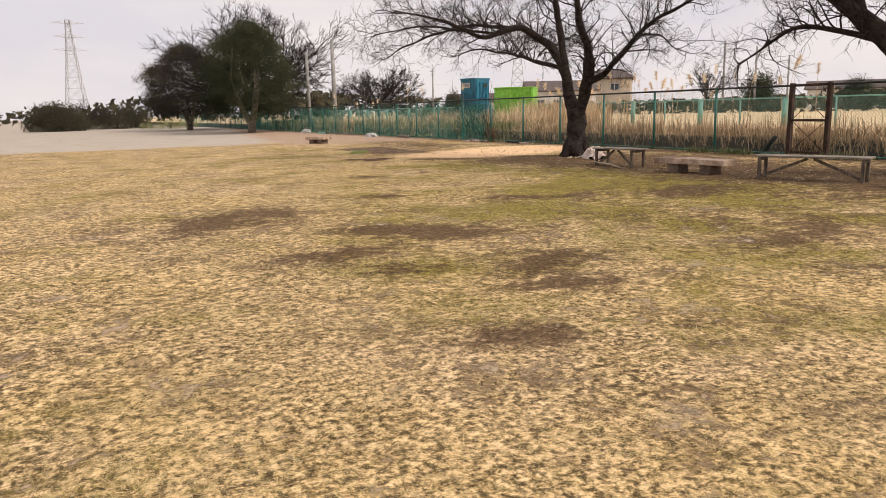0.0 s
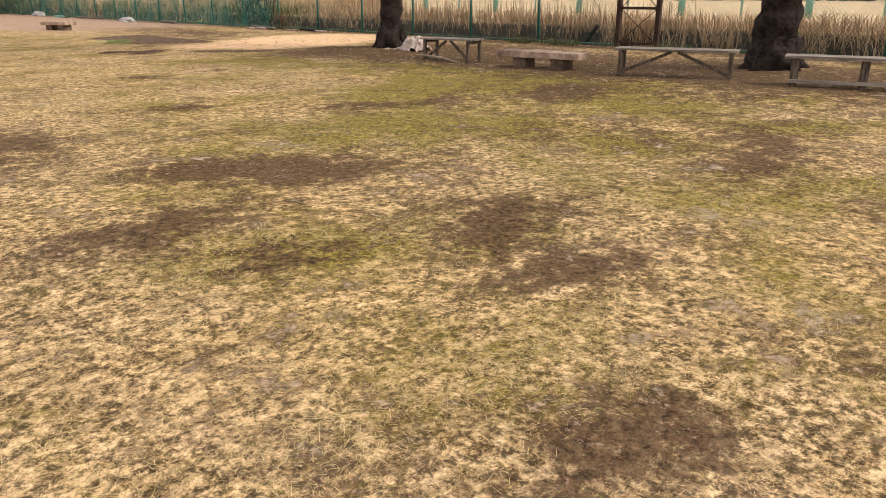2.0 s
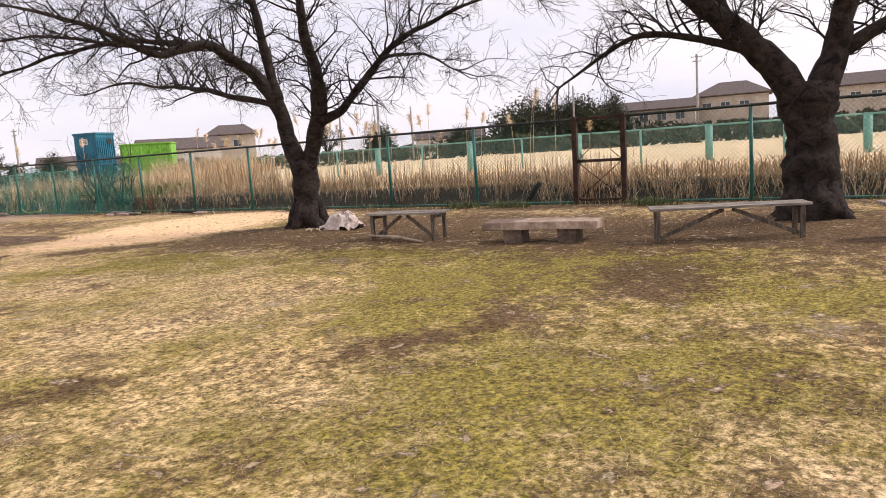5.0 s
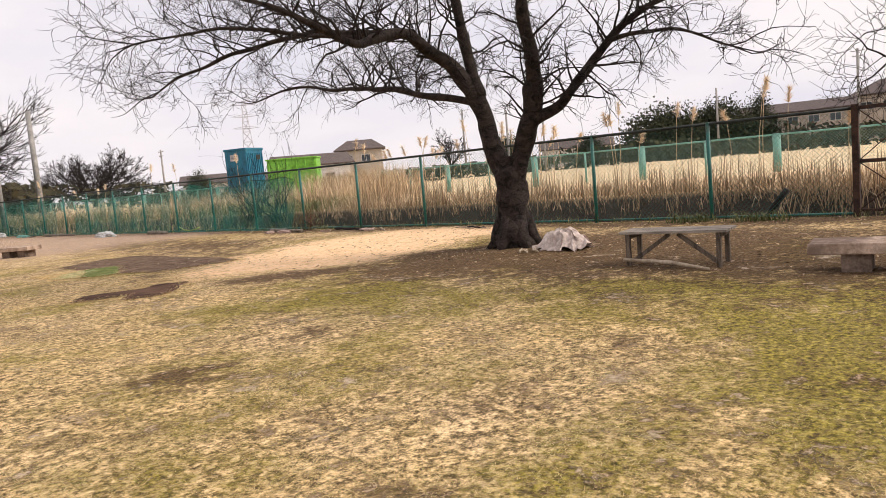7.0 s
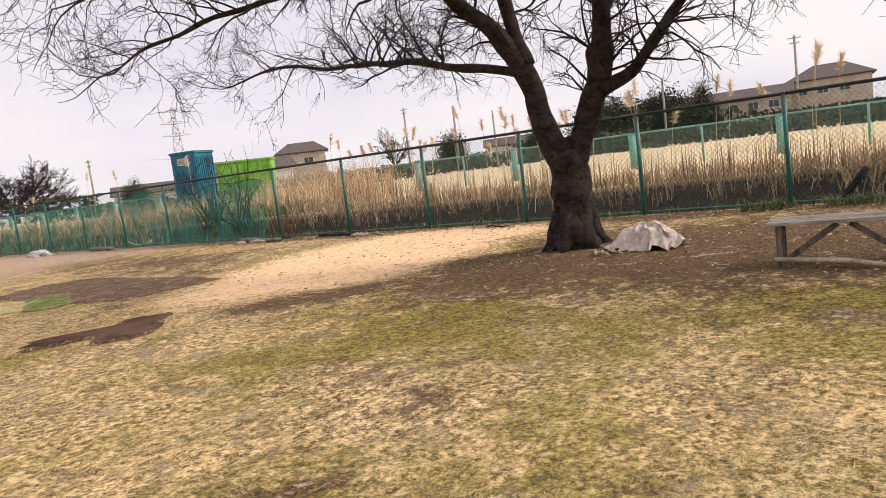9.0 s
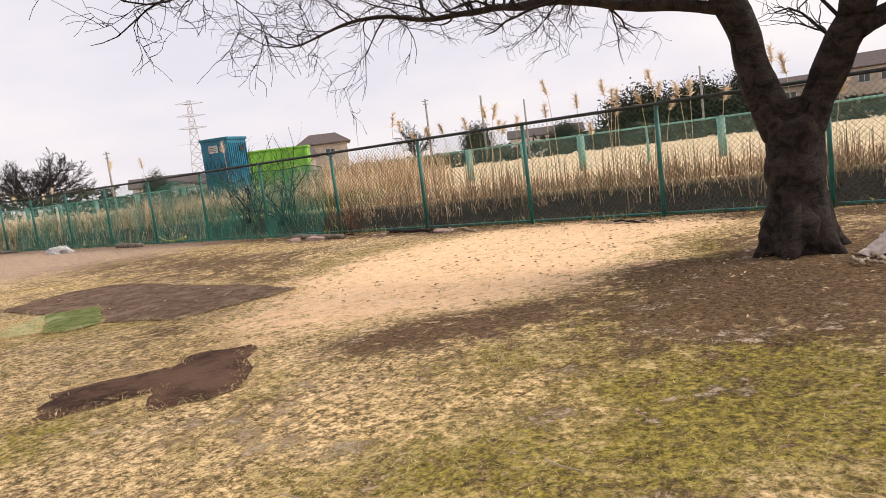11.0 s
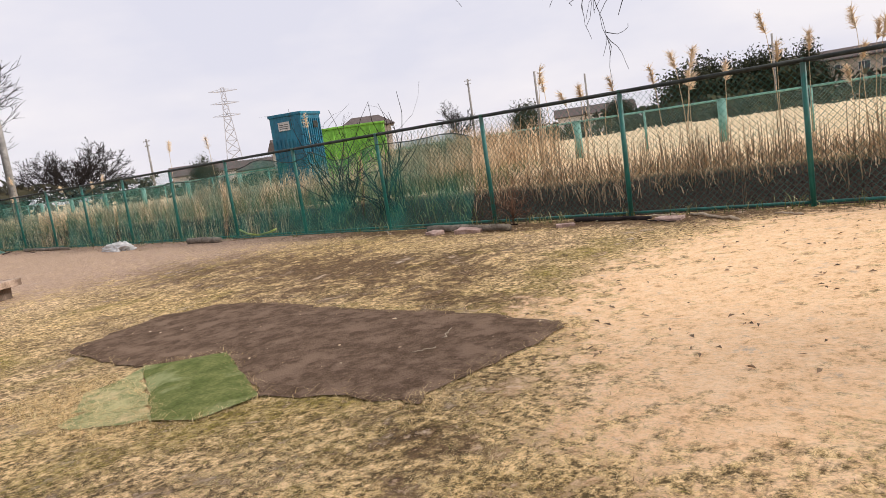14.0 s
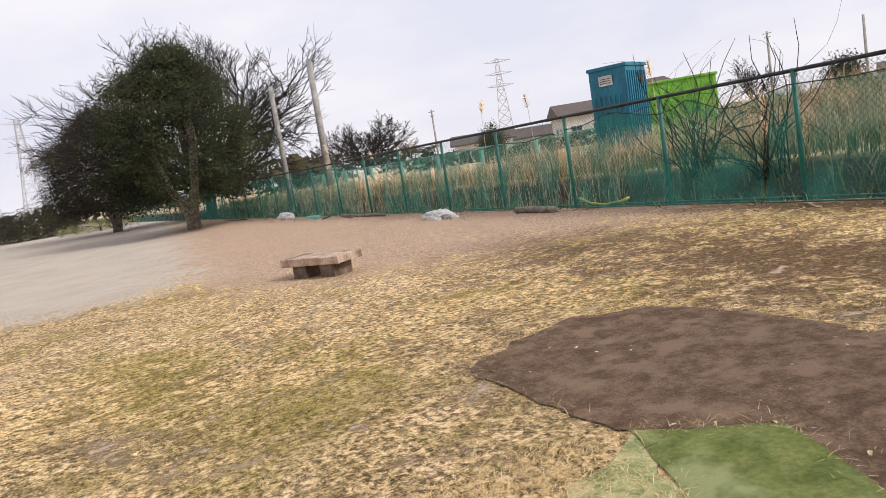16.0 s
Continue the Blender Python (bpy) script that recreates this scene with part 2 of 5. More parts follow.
M_WALLBEIGE = worn("beige_render", (0.44, 0.38, 0.32), (0.56, 0.49, 0.42), 0.8, 0.9, None, 0.1)
M_WALLWHITE = worn("pale_wall_cladding", (0.62, 0.60, 0.58), (0.76, 0.73, 0.72), 0.8, 0.85, None, 0.1)
M_ROOF = worn("brown_grey_roof_tiles", (0.085, 0.065, 0.06), (0.17, 0.135, 0.125), 2.5, 0.8, (1, 6, 1), 0.4)
M_GLASS = Nodes("dark_window_glass").done((0.04, 0.05, 0.06), 0.08, 0, 0.6)
M_YELLOW = worn("yellow_plastic_hose", (0.50, 0.50, 0.10), (0.65, 0.68, 0.2), 6, 0.5, None, 0.05)


# ---- mesh helpers ----
def finish(name, verts, faces, material, parent=None, label="", smooth=False, tones=None):
    me = bpy.data.meshes.new(name)
    me.from_pydata([tuple(map(float, v)) for v in verts], [], faces)
    if tones is not None:
        a = me.attributes.new("tone", "FLOAT", "POINT")
        a.data.foreach_set("value", np.asarray(tones, dtype=np.float32))
    me.materials.append(material)
    if smooth:
        me.polygons.foreach_set("use_smooth", [True] * len(me.polygons))
    ob = new(name, me)
    if parent is not None:
        ob.parent = parent
    if label:
        tagged(ob, label)
    return ob


def part(name, bm, material, parent=None, label="", smooth=False):
    me = bpy.data.meshes.new(name)
    bm.to_mesh(me)
    bm.free()
    me.materials.append(material)
    if smooth:
        me.polygons.foreach_set("use_smooth", [True] * len(me.polygons))
    ob = new(name, me)
    if parent is not None:
        ob.parent = parent
    if label:
        tagged(ob, label)
    return ob


def shared(name, me, parent, m=None):
    ob = new(name, me)
    ob.parent = parent
    if m is not None:
        ob.matrix_basis = m
    return ob


def thing(name, m, label, category, group="", kind=""):
    ob = new(name)
    ob.empty_display_size = 0.1
    ob.matrix_basis = m
    return tagged(ob, label, category, group, kind)


def block(size, centre, bevel=0.006, m=None, rough=0.0, seed=1, cuts=0):
    """A bevelled box, its corners worn by rough metres."""
    bm = bmesh.new()
    bmesh.ops.create_cube(bm, size=1.0)
    bmesh.ops.scale(bm, vec=size, verts=bm.verts)
    if cuts:
        bmesh.ops.subdivide_edges(bm, edges=bm.edges, cuts=cuts, use_grid_fill=True)
    if bevel:
        sharp = [e for e in bm.edges if e.calc_face_angle(0) > 0.5]
        bmesh.ops.bevel(bm, geom=sharp, offset=bevel, segments=2, affect="EDGES", profile=0.6)
    if rough:
        for v in bm.verts:
            v.co += noise.noise_vector(v.co * 5.0 + Vector((seed * 3.1, seed, 0))) * rough
    bmesh.ops.transform(bm, matrix=(Matrix.Translation(centre) @ (m or Matrix())), verts=bm.verts)
    return bm


def bar(a, b, w, d, bevel=0.003):
    """A square bar from a to b."""
    a, b = Vector(a), Vector(b)
    way = b - a
    turn = way.to_track_quat("Z", "Y").to_matrix().to_4x4()
    return block((w, d, way.length), (0, 0, 0), bevel, Matrix.Identity(4)) if way.length < 1e-6 else \
        _placed(block((w, d, way.length), (0, 0, 0), bevel), Matrix.Translation((a + b) / 2) @ turn)


def _placed(bm, m):
    bmesh.ops.transform(bm, matrix=m, verts=bm.verts)
    return bm


class Tubes:
    """Collects tapered tubes into one mesh."""

    def __init__(self):
        self.v, self.f, self.t = [], [], []

    def add(self, pts, radii, sides=6, tone=0.5, gnarl=0.0):
        pts = [Vector(p) for p in pts]
        base = len(self.v)
        side = None
        for i, p in enumerate(pts):
            way = (pts[min(i + 1, len(pts) - 1)] - pts[max(i - 1, 0)])
            if way.length < 1e-7:
                way = Vector((0, 0, 1))
            way.normalize()
            if side is None:
                side = way.orthogonal().normalized()
            side = (side - way * side.dot(way))
            side = side.normalized() if side.length > 1e-6 else way.orthogonal().normalized()
            up = way.cross(side)
            for k in range(sides):
                a = 2 * math.pi * k / sides
                d = side * math.cos(a) + up * math.sin(a)
                r = radii[i]
                if gnarl:
                    r *= 1 + gnarl * noise.noise((p + d * radii[i]) * 3.3) + gnarl * 0.5 * noise.noise((p + d * radii[i]) * 9.0)
                self.v.append(p + d * r)
                self.t.append(tone)
        for i in range(len(pts) - 1):
            for k in range(sides):
                a, b = base + i * sides + k, base + i * sides + (k + 1) % sides
                self.f.append((a, b, b + sides, a + sides))
        self.f.append(tuple(base + k for k in reversed(range(sides))))
        self.f.append(tuple(base + (len(pts) - 1) * sides + k for k in range(sides)))

    def mesh(self, name, material, parent=None, label="", smooth=True, tones=False):
        return finish(name, self.v, self.f, material, parent, label, smooth, self.t if tones else None)


def curve_points(ctrl, steps):
    """A smooth path through the control points (Catmull-Rom), each a place and a radius."""
    c = [np.array(p, dtype=float) for p in ctrl]
    c = [2 * c[0] - c[1]] + c + [2 * c[-1] - c[-2]]
    out = []
    for i in range(1, len(c) - 2):
        for s in range(steps):
            t = s / steps
            a, b, d, e = c[i - 1], c[i], c[i + 1], c[i + 2]
            out.append(0.5 * (2 * b + (d - a) * t + (2 * a - 5 * b + 4 * d - e) * t ** 2 + (3 * b - a - 3 * d + e) * t ** 3))
    out.append(c[-2])
    return out


def sstep(a, b, x):
    t = np.clip((x - a) / (b - a), 0, 1)
    return t * t * (3 - 2 * t)


def in_poly(px, py, poly):
    inside = np.zeros(np.shape(px), dtype=bool)
    j = len(poly) - 1
    for i in range(len(poly)):
        (xi, yi), (xj, yj) = poly[i], poly[j]
        inside ^= ((yi > py) != (yj > py)) & (px < (xj - xi) * (py - yi) / (yj - yi + 1e-12) + xi)
        j = i
    return inside


def poly_distance(px, py, poly):
    """Metres into the polygon; negative outside."""
    best = np.full(np.shape(px), 1e9)
    for i in range(len(poly)):
        (ax, ay), (bx, by) = poly[i], poly[(i + 1) % len(poly)]
        dx, dy = bx - ax, by - ay
        t = np.clip(((px - ax) * dx + (py - ay) * dy) / (dx * dx + dy * dy), 0, 1)
        best = np.minimum(best, np.hypot(px - ax - t * dx, py - ay - t * dy))
    return np.where(in_poly(px, py, poly), best, -best)


def blob(x, y, cx, cy, rx, ry, turn=0.0):
    a = radians(turn)
    u, v = (x - cx) * math.cos(a) + (y - cy) * math.sin(a), -(x - cx) * math.sin(a) + (y - cy) * math.cos(a)
    return np.exp(-((u / rx) ** 2 + (v / ry) ** 2))


# ---- the lie of the land ----
FENCE_X = 16.35
FIELD_Z = 0.32
SAND = [(9.2, 19.9), (10.0, 19.5), (10.7, 18.6), (12.0, 18.15), (14.2, 18.1), (15.3, 17.6), (16.0, 18.4), (16.1, 20.6), (15.6, 21.9), (13.3, 22.4), (11.6, 22.5), (11.3, 21.85), (10.3, 21.3), (9.7, 21.0)]
DIRT_A = [(9.72, 26.38), (9.64, 24.85), (10.12, 24.35), (9.53, 23.12), (9.71, 22.5), (9.64, 22.25), (9.73, 21.9), (9.88, 22.0), (10.28, 21.93), (10.76, 21.87), (11.30, 21.87), (11.42, 22.0), (11.54, 22.7), (11.51, 23.5), (11.51, 24.4), (11.62, 25.5), (11.46, 26.4), (11.0, 26.72), (10.31, 26.65)]
DIRT_B = [(7.40, 20.0), (7.79, 20.55), (8.05, 20.46), (8.35, 20.28), (8.55, 20.17), (8.79, 20.35), (9.0, 20.25), (9.2, 20.0), (8.93, 19.68), (8.57, 19.28), (8.32, 18.98), (8.03, 19.07), (7.76, 19.27), (8.04, 19.69), (7.74, 19.76), (7.44, 19.82)]
MAT = [(9.66, 24.80), (10.12, 24.33), (9.53, 23.10), (9.09, 23.15), (8.98, 23.45)]
MAT_OLD = [(9.62, 24.78), (8.98, 23.45), (8.66, 23.95), (8.98, 24.45), (9.3, 24.65)]


def land(x, y):
    x, y = np.asarray(x, dtype=float), np.asarray(y, dtype=float)
    h = -0.07 * (1 - sstep(11.8, 15.2, x)) * sstep(-6, 6, y)
    h = h + 0.012 * np.sin(x * 1.7 + 0.6 * y) * np.sin(y * 1.3 - 0.4 * x) * (x < FENCE_X - 0.6)
    ditch = sstep(16.55, 17.0, x) * (1 - sstep(18.1, 19.4, x))
    h = h - 0.75 * ditch + FIELD_Z * sstep(18.3, 19.4, x) * (1 - sstep(80, 160, x))
    return h


def worn_spots(X, Y):
    # the wide blobs darken the mid lawn and the ground under the trees
    return (0.32 * blob(X, Y, 7.5, 6.5, 3.5, 4.5) + 0.08 * blob(X, Y, 3.0, 7.0, 2.5, 3.5) + 1.6 * blob(X, Y, 12.7, 9.0, 2.2, 6.8) + 1.5 * blob(X, Y, 12.6, 14.8, 1.9, 2.0) + 1.1 * blob(X, Y, 11.2, 16.4, 1.5, 0.9, -35)
            + 1.3 * blob(X, Y, 9.95, 18.3, 0.85, 0.35, -25) + 1.3 * blob(X, Y, 12.3, 17.4, 1.0, 0.45, -30) + 0.9 * blob(X, Y, 10.5, 18.2, 0.5, 0.3)
            + 1.5 * blob(X, Y, 2.0, 9.7, 1.2, 0.75, 35) + 1.4 * blob(X, Y, 3.55, 7.7, 0.9, 0.40, -30) + 1.2 * blob(X, Y, 3.95, 7.0, 0.55, 0.30)
            + 1.4 * blob(X, Y, 2.35, 6.6, 0.65, 0.32, 10) + 1.0 * blob(X, Y, 2.65, 5.7, 0.35, 0.22) + 1.4 * blob(X, Y, 3.8, 5.2, 0.50, 0.32, 20)
            + 1.3 * blob(X, Y, 3.5, 4.5, 0.50, 0.28, -20) + 1.2 * blob(X, Y, 2.45, 3.45, 0.42, 0.24, -30) + 1.0 * blob(X, Y, 7.1, 4.9, 1.0, 0.45, 20)
            + 1.1 * blob(X, Y, 4.8, 11.0, 0.5, 0.28, -20) + 1.1 * blob(X, Y, 6.4, 9.5, 0.6, 0.25, -25) + 1.1 * blob(X, Y, 7.3, 9.2, 0.45, 0.25)
            + 1.3 * blob(X, Y, 10.1, 18.75, 0.6, 0.35, -20) + 0.8 * blob(X, Y, 9.4, 18.9, 0.4, 0.25) + 1.0 * blob(X, Y, 9.1, 8.6, 0.9, 0.6) + 0.9 * blob(X, Y, 5.8, 14.2, 0.35, 0.2) + 1.2 * blob(X, Y, 6.0, 14.6, 0.45, 0.25, -20)
            + 0.9 * blob(X, Y, 7.5, 14.8, 0.3, 0.2) + 0.8 * blob(X, Y, 9.2, 21.5, 0.35, 0.3) + 1.0 * blob(X, Y, 13.2, 26.2, 1.3, 2.4)
            + 0.9 * blob(X, Y, 12.0, 23.2, 0.35, 1.0) + 0.8 * blob(X, Y, 13.4, 30.5, 1.5, 2.5) + 1.3 * blob(X, Y, 15.95, 25, 0.45, 30))


def live_turf(X, Y):
    return (1.0 * blob(X, Y, 9.9, 9.5, 1.5, 5.5) + 1.0 * blob(X, Y, 8.3, 10.3, 1.2, 1.0) + 0.7 * blob(X, Y, 8.8, 16.3, 1.2, 0.8) + 0.7 * blob(X, Y, 6.5, 8.0, 3.0, 3.5) + 0.3 * blob(X, Y, 4.5, 6.0, 2.0, 2.5) + 0.5 * blob(X, Y, 8.7, 15.5, 1.6, 2.0)
             + 0.45 * blob(X, Y, 7.6, 23.5, 1.3, 2.4) + 0.35 * blob(X, Y, 8.4, 28.5, 1.0, 2.0) + 0.3 * blob(X, Y, 4.5, 18, 2.5, 6))


def axis(knots):
    out = []
    for a, b, step in knots:
        out += list(np.arange(a, b - 1e-6, step))
    return np.array(out + [knots[-1][1]])


def build_ground():
    gx = axis([(-1500, -100, 200), (-100, -20, 10), (-20, -6, 1.0), (-6, 15.8, 0.16), (15.8, 20, 0.2), (20, 36, 1.0), (36, 100, 8), (100, 1500, 200)])
    gy = axis([(-1500, -100, 200), (-100, -10, 9), (-10, 0, 1.0), (0, 40, 0.16), (40, 70, 0.6), (70, 150, 5), (150, 1550, 200)])
    X, Y = np.meshgrid(gx, gy)
    Z = land(X, Y)
    nx, ny = len(gx), len(gy)
    idx = np.arange(nx * ny).reshape(ny, nx)
    quads = np.stack([idx[:-1, :-1], idx[:-1, 1:], idx[1:, 1:], idx[1:, :-1]], -1).reshape(-1, 4)
    me = bpy.data.meshes.new("ground")
    me.from_pydata(np.stack([X, Y, Z], -1).reshape(-1, 3).tolist(), [], quads.tolist())
    near = X < FENCE_X + 0.2
    sand = sstep(-0.9, 0.9, poly_distance(X, Y, SAND)) * 1.0
    bare, green = worn_spots(X, Y) * near, live_turf(X, Y) * near
    gravel = sstep(-0.5, 2.5, Y - 33.6) * sstep(-1.5, 1.5, 9.6 + 0.16 * (Y - 34) - X) * near
    scuff = sstep(-2.0, 4.0, Y - 29.5 + 0.35 * (X - 13.0)) * sstep(8.5, 10.5, X) * near
    ditch = sstep(16.5, 16.75, X) * (1 - sstep(19.2, 19.6, X))
    field = sstep(19.3, 19.9, X)
    for key, val in (("sand", sand), ("bare", bare), ("green", green), ("gravel", gravel), ("scuff", scuff), ("ditch", ditch), ("field", field)):
        a = me.attributes.new(key, "FLOAT", "POINT")
        a.data.foreach_set("value", val.astype(np.float32).ravel())
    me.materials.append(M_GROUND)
    me.polygons.foreach_set("use_smooth", [True] * len(me.polygons))
    tagged(new("ground", me), "dry winter lawn with bare, sandy and gravelly patches", "ground", kind="structure")


build_ground()


def sheet(name, poly, lift, material, label, category, seed, jag=0.05, kind="structure"):
    """A thin flat patch with a ragged rim, lying on the ground."""
    rim = []
    for i in range(len(poly)):
        a, b = np.array(poly[i]), np.array(poly[(i + 1) % len(poly)])
        n = max(2, int(np.linalg.norm(b - a) / 0.09))
        for k in range(n):
            p = a + (b - a) * k / n
            d = noise.noise_vector(Vector((p[0] * 4, p[1] * 4, seed))) * jag + noise.noise_vector(Vector((p[0] * 13, p[1] * 13, seed))) * jag * 0.6
            rim.append((p[0] + d.x, p[1] + d.y))
    bm = bmesh.new()
    vs = [bm.verts.new((x, y, 0)) for x, y in rim]
    face = bm.faces.new(vs)
    if face.normal.z < 0:
        face.normal_flip()
    bmesh.ops.triangulate(bm, faces=[face])
    for _ in range(2):
        bmesh.ops.subdivide_edges(bm, edges=[e for e in bm.edges if e.calc_length() > 0.3], cuts=1)
        bmesh.ops.triangulate(bm, faces=bm.faces)
    for v in bm.verts:
        edge = v.is_boundary
        v.co.z = float(land(v.co.x, v.co.y)) + (lift * (0.25 if edge else 1.0)) + 0.006 + 0.006 * noise.noise(v.co * 3)
    return tagged(part(name, bm, material, smooth=True), label, category, kind=kind)


sheet("soil_patch", DIRT_A, 0.015, M_DIRT, "large bare patch of dark brown soil in the lawn", "soil patch", 1, 0.07)
sheet("soil_patch", DIRT_B, 0.015, M_DARKDIRT, "small ragged patch of dark brown bare soil", "soil patch", 5, 0.08)
sheet("turf_mat", MAT, 0.030, M_MAT, "faded green artificial turf mat beside bare soil", "mat", 2, 0.02, "")
sheet("turf_mat", MAT_OLD, 0.008, M_MATOLD, "pale turf mat half covered by dead grass", "mat", 3, 0.13, "")


# ---- the chain-link fence along the ditch ----
POST_STEP, FENCE_H = 2.33, 1.72
GATE_A, GATE_B = 11.0, 12.0


def wire_panel(name, width, height, cell, gauge, material):
    """Chain link: crossing zigzag wires as thin three-sided rods, in the plane x = 0, y from 0 to width."""
    vs, fs = [], []

    def rod(a, b, off):
        a, b = np.array(a), np.array(b)
        w = (b - a) / np.linalg.norm(b - a)
        n = np.array((-w[1], w[0]))
        i = len(vs)
        for p in (a, b):
            vs.extend([(off + gauge, p[0], p[1]), (off - gauge * 0.5, p[0] + n[0] * gauge, p[1] + n[1] * gauge), (off - gauge * 0.5, p[0] - n[0] * gauge, p[1] - n[1] * gauge)])
        fs.extend([(i, i + 1, i + 4, i + 3), (i + 1, i + 2, i + 5, i + 4), (i + 2, i, i + 3, i + 5)])
    k = -height
    while k < width:
        y0, z0 = (k, 0) if k >= 0 else (0, -k)
        y1, z1 = (k + height, height) if k + height <= width else (width, width - k)
        if y1 - y0 > 0.02:
            rod((y0, z0), (y1, z1), 0.004)
            rod((width - y0, z0), (width - y1, z1), -0.004)
        k += cell
    me = bpy.data.meshes.new(name)
    me.from_pydata(vs, [], fs)
    me.materials.append(material)
    return me


def tube_mesh(name, a, b, r, sides, material, cap=0.0):
    t = Tubes()
    t.add([a, b], [r, r], sides)
    if cap:
        t.add([Vector(b), Vector(b) + Vector((0, 0, cap))], [r * 1.25, r * 0.8], sides)
    me = bpy.data.meshes.new(name)
    me.from_pydata([tuple(v) for v in t.v], [], t.f)
    me.materials.append(material)
    me.polygons.foreach_set("use_smooth", [len(p.vertices) == 4 for p in me.polygons])
    return me


def build_fence():
    fence = thing("chain_link_fence", pose(FENCE_X, 0, 0), "green chain-link fence with a dark top rail along the ditch", "fence", kind="structure")
    post = tube_mesh("post", (0, 0, -0.1), (0, 0, FENCE_H), 0.034, 10, M_POST, 0.03)
    wires = wire_panel("chain_link", POST_STEP, FENCE_H - 0.10, 0.085, 0.0023, M_WIRE)
    rail = tube_mesh("top_rail", (0, 0, 0), (0, POST_STEP, 0), 0.027, 8, M_RAIL)
    low = tube_mesh("bottom_rail", (0, 0, 0), (0, POST_STEP, 0), 0.020, 8, M_POST)
    spans = [(GATE_B + POST_STEP * k) for k in range(0, 40)] + [(GATE_A - POST_STEP * (k + 1)) for k in range(0, 7)]
    for y in spans:
        shared("chain_link", wires, fence, pose(0, y, 0.06))
        shared("top_rail", rail, fence, pose(0, y, FENCE_H))
        shared("bottom_rail", low, fence, pose(0, y, 0.05))
        py = y + POST_STEP if y >= GATE_B else y
        shared("post", post, fence, pose(0, py, 0, 0.4 * math.sin(py * 7), 0.5 * math.cos(py * 5)))


build_fence()


def build_gate():
    gate = thing("metal_gate", pose(FENCE_X, 0, 0), "rusty brown steel gate frame with crossed wires in the fence", "gate")
    h = FENCE_H + 0.02
    for y in (GATE_A, GATE_B):
        part("gate_post", block((0.11, 0.10, h + 0.12), (0, y, h / 2 - 0.02), 0.012), M_RUST, gate)
    part("top_bar", block((0.06, 0.9, 0.06), (0, 11.5, h - 0.02), 0.008), M_RUST, gate)
    part("middle_bar", block((0.06, 0.9, 0.06), (0, 11.5, 0.88), 0.008), M_RUST, gate)
    part("bottom_bar", block((0.05, 0.9, 0.05), (0, 11.5, 0.10), 0.008), M_RUST, gate)
    for z0, z1 in ((0.12, 0.86), (0.90, h - 0.05)):
        for y0, y1 in ((11.05, 11.95), (11.95, 11.05)):
            t = Tubes()
            t.add([(0, y0, z0), (0, y1, z1)], [0.009, 0.009], 5)
            t.mesh("brace", M_RUST, gate)


build_gate()


# ---- trees ----
def grow(tubes, ctrl_dir, start, length, radius, depth, rng, droop, spread, sides=4, least=0.0042):
    """A wandering twig with side twigs, thinner and shorter at each step."""
    n = 6 if depth > 0 else 5
    pts, rad = [Vector(start)], [radius]
    d = Vector(ctrl_dir).normalized()
    for i in range(n):
        jit = Vector((rng.gauss(0, 1), rng.gauss(0, 1), rng.gauss(0, 1))) * 0.27
        d = (d + jit + Vector((0, 0, droop * (0.5 - i / n) * -0.6 + droop * 0.15))).normalized()
        pts.append(pts[-1] + d * (length / n))
        rad.append(max(least * 0.55, radius * (1 - 0.72 * (i + 1) / n)))
    tubes.add(pts, rad, sides)
    if depth <= 0:
        return
    for _ in range(rng.randint(spread - 1, spread + 1)):
        s = rng.uniform(0.25, 1.0) * (n - 1)
        i = int(s)
        p = pts[i].lerp(pts[i + 1], s - i)
        way = (pts[i + 1] - pts[i]).normalized()
        side = way.orthogonal().normalized()
        side = (Matrix.Rotation(rng.uniform(0, 6.283), 3, way) @ side)
        nd = (way * rng.uniform(0.5, 1.0) + side * rng.uniform(0.55, 1.0)).normalized()
        grow(tubes, nd, p, length * rng.uniform(0.42, 0.72), max(rad[i] * 0.62, least), depth - 1, rng, droop, spread, 3, least)


